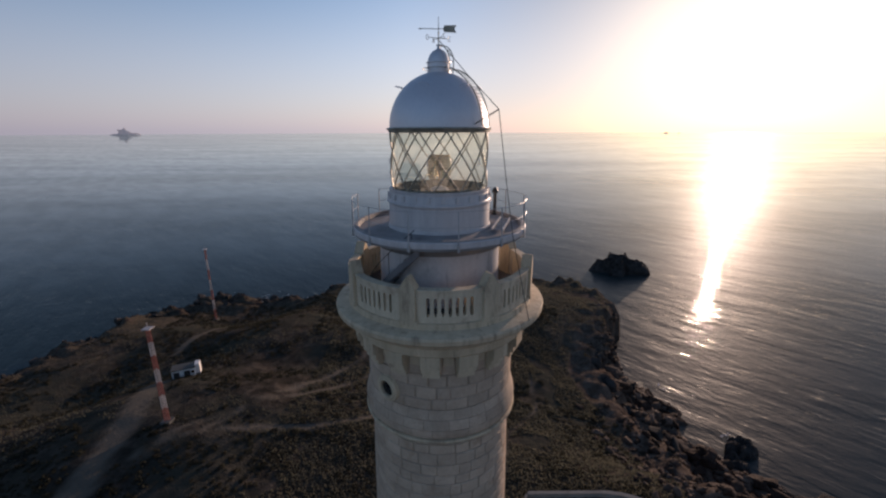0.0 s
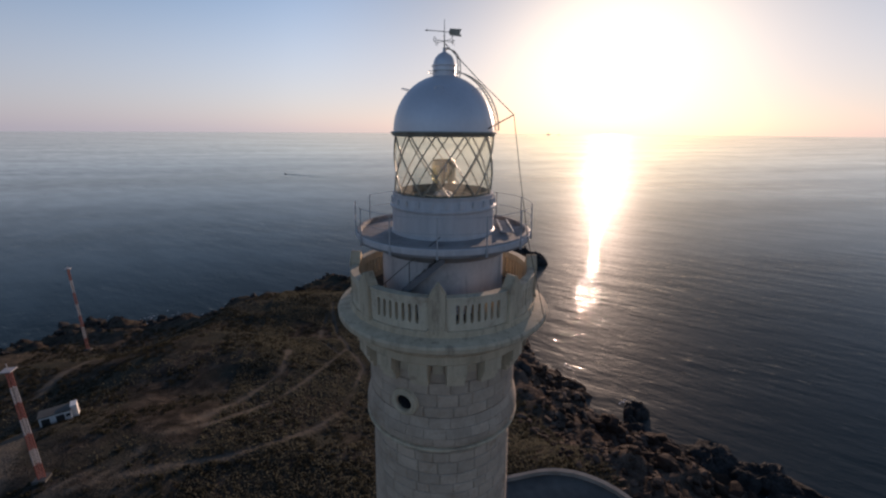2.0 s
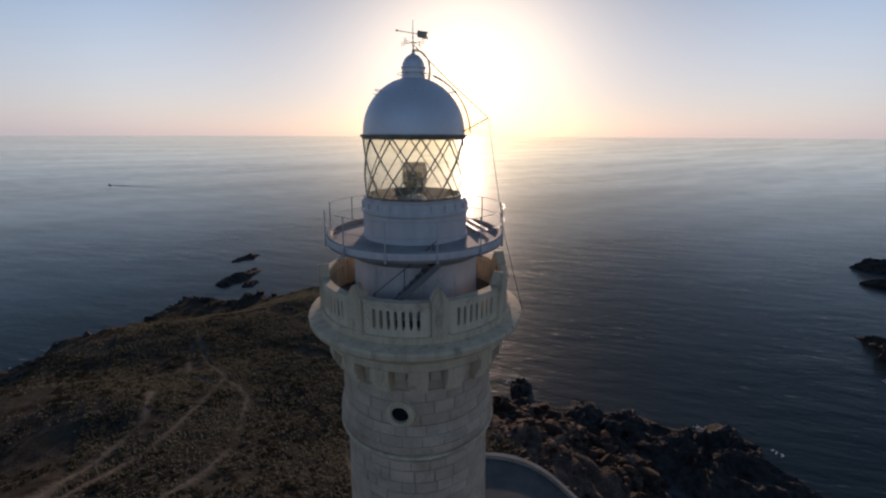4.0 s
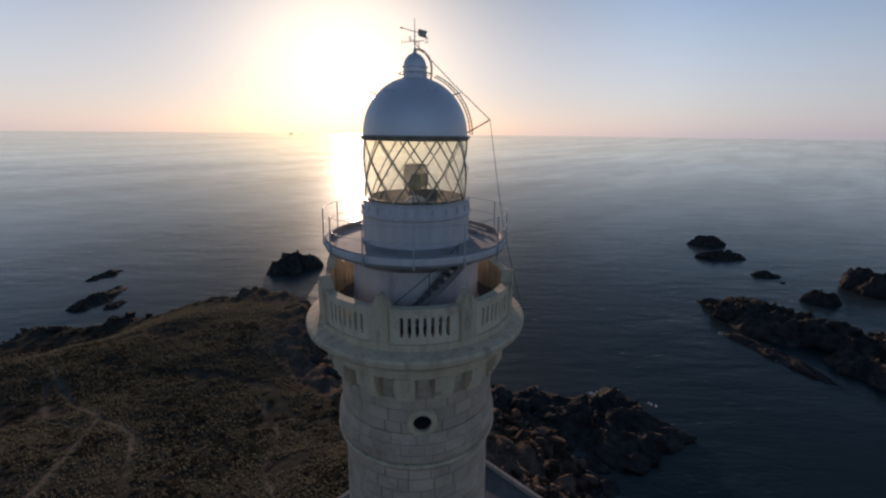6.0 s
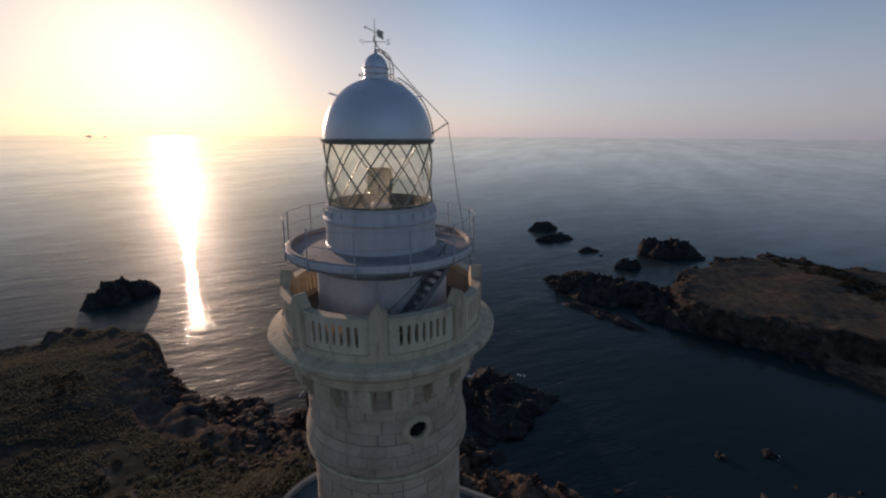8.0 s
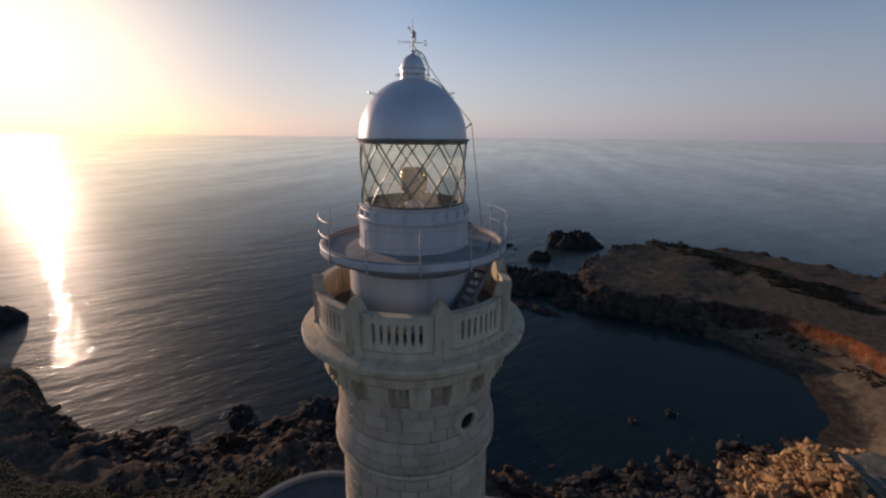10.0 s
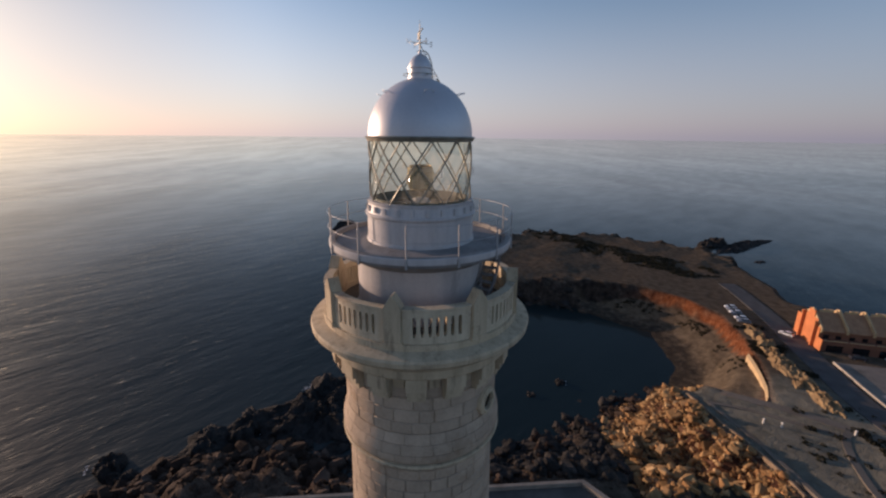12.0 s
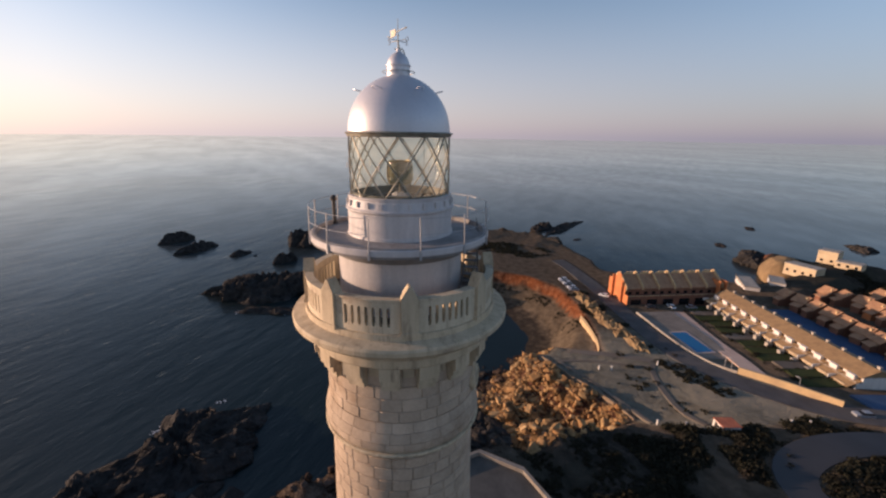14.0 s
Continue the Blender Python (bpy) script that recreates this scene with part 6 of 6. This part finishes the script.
# swimming pool
pz = float(max(heights([69, 68, 55, 55], [-128, -133, -128, -122]))) + 0.25
pool_dir = Vector((0.933, -0.36))
pool_side = Vector((0.36, 0.933))
pool = thing("swimming_pool", pose(62, -128, pz), "bright blue swimming pool with a pale rim", "pool")
loc = [tuple(pool_dir * a * 7.0 + pool_side * b * 2.9) for a, b in ((-1, -1), (1, -1), (1, 1), (-1, 1))]
wide = [(x * 1.09, y * 1.2) for x, y in loc]
part("rim", Geo().prism(wide, -1.0, 0.0), PINK, pool)
part("water", Geo().prism(loc, -0.3, 0.01), POOL, pool)
TERRACE = worn("terrace_paving", (0.27, 0.235, 0.195), (0.18, 0.155, 0.13), 0.2, 0.9, grain=3, relief=0.01, stain=(0.15, 0.13, 0.11))
solid("pavement", Geo().prism([(47, -118.9), (51, -119.2), (62.6, -122.9), (87, -132.9), (82, -146), (60, -136.4), (46, -128)], pz - 3, pz - 0.12), TERRACE, "grey-beige paved pool terrace", "pavement", kind="structure")
ribbon("pavement", [(81, -148), (70, -141.5), (62, -137.1), (48.4, -130.3), (40, -123.6)], 5.4, PINK, "pink paved walk beside the pool", "pavement", 0.22)

# gardens before the white row
gardens = pose(80, -167.5, 0, 0, 0, 154.3)
for i in range(12):
    cs = [gardens @ Vector(p) for p in ((i * 5.2 + 0.4, -1.0, 0), (i * 5.2 + 0.4, -11 - (i % 3), 0), (i * 5.2 + 4.6, -11 - (i % 3), 0), (i * 5.2 + 4.6, -1.0, 0))]
    zt = float(heights([c.x for c in cs], [c.y for c in cs]).max()) + 0.15
    solid("lawn", Geo().prism([(c.x, c.y) for c in cs], zt - 2, zt), LAWN if i % 4 != 1 else GRAVEL, "small garden plot before a white terrace house", "garden", "terrace gardens")


def car(x, y, turn, paint, label):
    th = thing("car", pose(x, y, ground_at(x, y) + 0.12, 0, 0, turn), label, "car", "parked cars")
    lower = [(-2.1, 0.3), (2.1, 0.3), (2.12, 0.7), (1.95, 0.85), (1.1, 0.95), (-1.9, 0.98), (-2.1, 0.8)]
    upper = [(-1.75, 0.97), (0.95, 0.95), (0.35, 1.42), (-1.35, 1.45)]
    g = Geo()
    for prof, w, top in ((lower, 0.86, 0.86),):
        n = len(prof)
        g.add([(px, s * w, pz_) for s in (-1, 1) for px, pz_ in prof], [tuple(range(n)), tuple(reversed(range(n, 2 * n)))] + [(i, n + i, n + (i + 1) % n, (i + 1) % n) for i in range(n)])
    part("body", g, paint, th)
    n = 4
    cab = Geo().add([(px, s * (0.8 if pz_ < 1.2 else 0.66), pz_) for s in (-1, 1) for px, pz_ in upper], [tuple(range(n)), tuple(reversed(range(n, 2 * n)))] + [(i, n + i, n + (i + 1) % n, (i + 1) % n) for i in range(n)])
    part("window", cab, DARK_GLASS, th)
    part("roof", Geo().box((1.7, 1.32, 0.05), pose(-0.5, 0, 1.43)), paint, th)
    wheel = Geo().lathe([(0, -0.1), (0.3, -0.1), (0.32, -0.06), (0.32, 0.06), (0.3, 0.1), (0.0, 0.1)], 14).mesh("wheel", DARK_METAL)
    rim = Geo().lathe([(0.0, -0.115), (0.17, -0.112), (0.19, -0.1), (0.19, 0.1), (0.17, 0.112), (0.0, 0.115)], 12).mesh("rim", RAIL_PAINT)
    for wx in (-1.3, 1.3):
        for wy in (-0.82, 0.82):
            tyre = part("wheel", wheel, None, th, m=pose(wx, wy, 0.32, 90, 0, 0))
            part("rim", rim, None, tyre)


CAR_WHITE = worn("car_white", (0.75, 0.75, 0.75), (0.68, 0.68, 0.68), 1, 0.3, grain=5, relief=0)
CAR_GREY = worn("car_grey", (0.30, 0.31, 0.33), (0.24, 0.25, 0.27), 1, 0.3, grain=5, relief=0)
CAR_DARK = worn("car_dark", (0.05, 0.05, 0.06), (0.03, 0.03, 0.04), 1, 0.3, grain=5, relief=0)
for i, (paint, word) in enumerate(((CAR_WHITE, "white"), (CAR_GREY, "grey"), (CAR_WHITE, "white"), (CAR_DARK, "dark"), (CAR_WHITE, "white"), (CAR_GREY, "grey"))):
    car(131.5 - 2.9 * i, -134.4 + 1.35 * i, 65, paint, f"{word} car parked at a slant by the road")
car(106, -134.5, 25, CAR_WHITE, "white car parked before the orange gable")
for i in range(4):
    p = pose(95, -136, 0, 0, 0, -110.5) @ Vector((8 + 9 * i, -4.0, 0))
    car(p.x, p.y, -25 if i % 2 else -116, (CAR_DARK, CAR_WHITE, CAR_GREY, CAR_DARK)[i], ("dark", "white", "grey", "dark")[i] + " car parked before the apartment row")
for i in range(3):
    car(17 - 6 * i, -125 - 8.5 * i, 55, (CAR_GREY, CAR_DARK, CAR_WHITE)[i], ("grey", "dark", "white")[i] + " car parked on the village road")

# white marker posts on the gravel car park
for x, y in ((62.4, -85.5), (60.4, -88.4), (36, -75.5), (32.5, -80.5), (56, -102.7), (23, -105), (21, -109)):
    z = ground_at(x, y)
    th = thing("marker_post", pose(x, y, z - 0.1), "short white marker post on the gravel", "post", "marker posts")
    part("shaft", Geo().box((0.32, 0.32, 1.3), taper=0.85), WHITEWASH, th)
    part("cap", Geo().box((0.4, 0.4, 0.12), pose(0, 0, 1.3)), WHITEWASH, th)
for x, y in ((46, -118.9), (44.3, -119.2), (30, -124.4)):
    z = ground_at(x, y)
    th = thing("street_lamp", pose(x, y, z - 0.1), "thin grey street lamp by the boundary wall", "street lamp", "street lamps")
    part("pole", Geo().tube([(0, 0, 0), (0, 0, 3.6), (0.2, 0, 3.9), (0.6, 0, 4.0)], 0.07, 6), RAIL_PAINT, th)
    part("head", Geo().box((0.8, 0.3, 0.15), pose(0.8, 0, 3.9)), RAIL_PAINT, th)

# ---- scrub ----
LEAF = worn("scrub_leaf", (0.044, 0.042, 0.028), (0.026, 0.025, 0.017), 0.15, 0.9, grain=1.2, relief=0, stain=(0.056, 0.045, 0.034))
# low sun shines through thin leaves
leaf_nt = LEAF.node_tree
leaf_bsdf = next(n for n in leaf_nt.nodes if n.type == "BSDF_PRINCIPLED")
thin = nd(leaf_nt, "ShaderNodeBsdfTranslucent", Color=(0.046, 0.043, 0.027, 1))
leaf_mix = leaf_nt.nodes.new("ShaderNodeMixShader")
leaf_mix.inputs[0].default_value = 0.4
leaf_nt.links.new(leaf_bsdf.outputs["BSDF"], leaf_mix.inputs[1])
leaf_nt.links.new(thin.outputs["BSDF"], leaf_mix.inputs[2])
leaf_out = next(n for n in leaf_nt.nodes if n.type == "OUTPUT_MATERIAL")
leaf_nt.links.new(leaf_mix.outputs["Shader"], leaf_out.inputs["Surface"])
veg = np.random.RandomState(9)


def scatter_bushes(name, count, box, keep, size, label, leaves=22, mat=LEAF):
    pts = veg.rand(count * 5, 2) * [box[2] - box[0], box[3] - box[1]] + [box[0], box[1]]
    pts = pts[keep(pts[:, 0], pts[:, 1])][:count]
    n = len(pts)
    zs = land_height(pts[:, 0], pts[:, 1])
    s = size * (0.4 + 1.1 * veg.rand(n) ** 2)
    a, u, r = veg.rand(n, leaves) * math.tau, veg.rand(n, leaves), 0.55 + 0.45 * veg.rand(n, leaves)
    up = u * 0.95
    rad = np.sqrt(1 - up * up) * r
    c = np.stack([np.cos(a) * rad * 1.1, np.sin(a) * rad * 1.1, up * r * 0.75], -1) * s[:, None, None] + np.stack([pts[:, 0], pts[:, 1], zs], -1)[:, None]
    nrm = np.stack([np.cos(a) * rad, np.sin(a) * rad, up + 0.2], -1) + veg.randn(n, leaves, 3) * 0.5
    nrm /= np.linalg.norm(nrm, axis=-1, keepdims=True)
    t1 = np.cross(nrm, veg.randn(n, leaves, 3))
    t1 /= np.linalg.norm(t1, axis=-1, keepdims=True)
    t2 = np.cross(nrm, t1)
    h = (s[:, None] * (5.6 / leaves) ** 0.5 * (0.45 + 0.4 * veg.rand(n, leaves)))[..., None]
    quad = np.stack([c - t1 * h, c + t2 * h * 0.8, c + t1 * h, c - t2 * h * 0.8], 2).reshape(-1, 3)
    me = bpy.data.meshes.new(name)
    me.from_pydata(quad.tolist(), [], np.arange(len(quad)).reshape(-1, 4).tolist())
    me.materials.append(mat)
    tagged(new(name, me), label, "scrub", kind="stuff")


def off_paths(x, y, margin):
    d = np.full(x.shape, 1e9)
    for pts, width in PATHS:
        for (x0, y0), (x1, y1) in zip(pts, pts[1:]):
            ex, ey = x1 - x0, y1 - y0
            t = np.clip(((x - x0) * ex + (y - y0) * ey) / (ex * ex + ey * ey), 0, 1)
            d = np.minimum(d, np.hypot(x - x0 - t * ex, y - y0 - t * ey) - width)
    return d > margin


def clumpy(x, y, cut, scale=11.0, seed=51):
    return fbm(x, y, scale, 3, seed) > cut


on_land = inside(EDGE, 1.0)
clear_of_esplanade = lambda x, y: ~((np.abs(x) < 34) & (y > -30) & (y < 31))
scatter_bushes("scrub", 9000, (-140, 28, 70, 200), lambda x, y: on_land(x, y) & ((x < 36) | inside(EDGE, 8)(x, y) | (y > 110)) & off_paths(x, y, 1.0) & clumpy(x, y, 0.02) & ~((x > 15) & (y > 90) & clumpy(x, y, -0.25, 30, 90)) & clear_of_esplanade(x, y), 0.48, "low dark scrub over the stony cape")
scatter_bushes("scrub", 420, (30, -28, 75, 120), lambda x, y: inside(EDGE, -12)(x, y) & clumpy(x, y, 0.2) & clear_of_esplanade(x, y), 0.45, "low scrub above the eastern cliff")
scatter_bushes("scrub", 1700, (170, -165, 275, -95), lambda x, y: on_land(x, y) & (np.abs((y + 128) * 0.86 - (x - 222) * 0.5) < 13) & clumpy(x, y, -0.02, 12, 77), 0.85, "sparse scrub on the bare peninsula")
UP_ROAD = [(-20, -150), (-4, -129), (9.5, -113.5), (14.2, -99), (15.2, -90.5), (13.8, -83), (9.5, -79), (2, -77.5), (-12, -77)]


def off_road(x, y):
    d = np.full(x.shape, 1e9)
    for (x0, y0), (x1, y1) in zip(UP_ROAD, UP_ROAD[1:]):
        ex, ey = x1 - x0, y1 - y0
        t = np.clip(((x - x0) * ex + (y - y0) * ey) / (ex * ex + ey * ey), 0, 1)
        d = np.minimum(d, np.hypot(x - x0 - t * ex, y - y0 - t * ey))
    return d > 4.6


def below_lot(x, y):
    return np.where(y < -71, x < np.interp(y, LOT_Y, LOT_X), x < 43 + 0.30 * (y + 32))


scatter_bushes("hedge_scrub", 3000, (-15, -118, 44, -32), lambda x, y: on_land(x, y) & clumpy(x, y, -0.12, 9, 61) & clear_of_esplanade(x, y) & below_lot(x, y) & off_road(x, y) & ~((x > 23) & (y > -60) & clumpy(x, y, -0.3, 14, 62)), 1.3, "dense dark shrubs on the slope below the esplanade", 80)
scatter_bushes("scrub", 700, (20, -62, 42, -36), lambda x, y: on_land(x, y) & clear_of_esplanade(x, y) & clumpy(x, y, -0.05, 5, 63), 0.5, "low grey-green scrub on the stony bank", 24)
scatter_bushes("scrub", 130, (36, -109, 58, -102.5), lambda x, y: clumpy(x, y, -0.02, 7, 64), 0.8, "olive scrub between the car park and the road", 40)
scatter_bushes("scrub", 420, (80, -131, 114, -100), lambda x, y: on_land(x, y) & clumpy(x, y, 0.02, 9, 66) & (y > -0.36 * (x - 74) - 117), 0.9, "dry scrub between the road and the cliff")
scatter_bushes("scrub", 60, (14, -116, 66, -84), lambda x, y: on_land(x, y) & clumpy(x, y, 0.2, 13, 67), 0.9, "sparse scrub on the gravel car park")
scatter_bushes("garden_shrubs", 420, (15, -170, 82, -128), lambda x, y: (lambda lx, ly: (ly < -0.8) & (ly > -14) & (lx > 0) & (lx < 60) & (np.mod(lx, 5.2) < 1.2))(-0.901 * (x - 80) + 0.434 * (y + 167.5), -0.434 * (x - 80) - 0.901 * (y + 167.5)), 0.9, "dark garden hedges between the plots", 26)
scatter_bushes("garden_shrubs", 320, (56, -292, 90, -250), lambda x, y: on_land(x, y) & clumpy(x, y, -0.05, 12, 71) & ~((x > 82) & (y > -270)), 1.5, "dark shrubs round the villas", 40)
scatter_bushes("scrub", 420, (92, -126, 160, -96), lambda x, y: inside(EDGE, -7, -1.8)(x, y) & inside(SHORE, 6)(x, y) & clumpy(x, y, -0.05, 7, 81), 0.6, "olive scrub at the foot of the red cliff", 24)

# dry grass: upright blades through which the low sun shines
GRASS = worn("dry_grass", (0.098, 0.092, 0.068), (0.064, 0.062, 0.046), 0.06, 0.9, grain=0.9, relief=0, stain=(0.11, 0.09, 0.065))
grass_nt = GRASS.node_tree
grass_bsdf = next(n for n in grass_nt.nodes if n.type == "BSDF_PRINCIPLED")
blade = nd(grass_nt, "ShaderNodeBsdfTranslucent", Color=(0.096, 0.094, 0.070, 1))
grass_mix = grass_nt.nodes.new("ShaderNodeMixShader")
grass_mix.inputs[0].default_value = 0.5
grass_nt.links.new(grass_bsdf.outputs["BSDF"], grass_mix.inputs[1])
grass_nt.links.new(blade.outputs["BSDF"], grass_mix.inputs[2])
grass_out = next(n for n in grass_nt.nodes if n.type == "OUTPUT_MATERIAL")
grass_nt.links.new(grass_mix.outputs["Shader"], grass_out.inputs["Surface"])


def scatter_grass(count, box, keep, tall, label):
    pts = veg.rand(count * 4, 2) * [box[2] - box[0], box[3] - box[1]] + [box[0], box[1]]
    pts = pts[keep(pts[:, 0], pts[:, 1])][:count]
    n = len(pts)
    zs = land_height(pts[:, 0], pts[:, 1])
    a = veg.rand(n) * math.tau
    w, h = 0.08 + 0.14 * veg.rand(n), tall * (0.4 + veg.rand(n))
    ux, uy = np.cos(a) * w, np.sin(a) * w
    lx, ly = veg.randn(n) * 0.4 * h, veg.randn(n) * 0.4 * h
    low = np.stack([pts[:, 0], pts[:, 1], zs - 0.05], -1)
    tri = np.stack([low - np.stack([ux, uy, 0 * ux], -1), low + np.stack([ux, uy, 0 * ux], -1), low + np.stack([lx + ux * 0.7, ly + uy * 0.7, h], -1), low + np.stack([lx - ux * 0.5, ly - uy * 0.5, h * 0.85], -1)], 1).reshape(-1, 3)
    me = bpy.data.meshes.new("grass")
    me.from_pydata(tri.tolist(), [], np.arange(len(tri)).reshape(-1, 4).tolist())
    me.materials.append(GRASS)
    tagged(new("grass", me), label, "grass", kind="stuff")


scatter_grass(125000, (-30, 30, 72, 178), lambda x, y: inside(EDGE, -1.0)(x, y) & ((x < 36) | inside(EDGE, 7)(x, y) | (y > 110)) & off_paths(x, y, 0.3) & clear_of_esplanade(x, y) & clumpy(x, y, -0.3, 9, 95) & ((x < 34) | (y < 84) | (veg.rand(*x.shape) < 0.5)) & (clumpy(x, y, -0.05, 26, 97) | (veg.rand(*x.shape) < 0.45)), 0.32, "dry olive grass over the headland")
scatter_grass(9000, (-120, 30, -30, 160), lambda x, y: inside(EDGE, 2.0)(x, y) & off_paths(x, y, 0.3) & clumpy(x, y, 0.0, 13, 96), 0.3, "sparse dry grass on the cape's western side")
scatter_bushes("hedge_scrub", 420, (-12, -116, 11, -84), lambda x, y: on_land(x, y) & off_road(x, y), 1.3, "dense dark shrubs inside the road bend", 70)
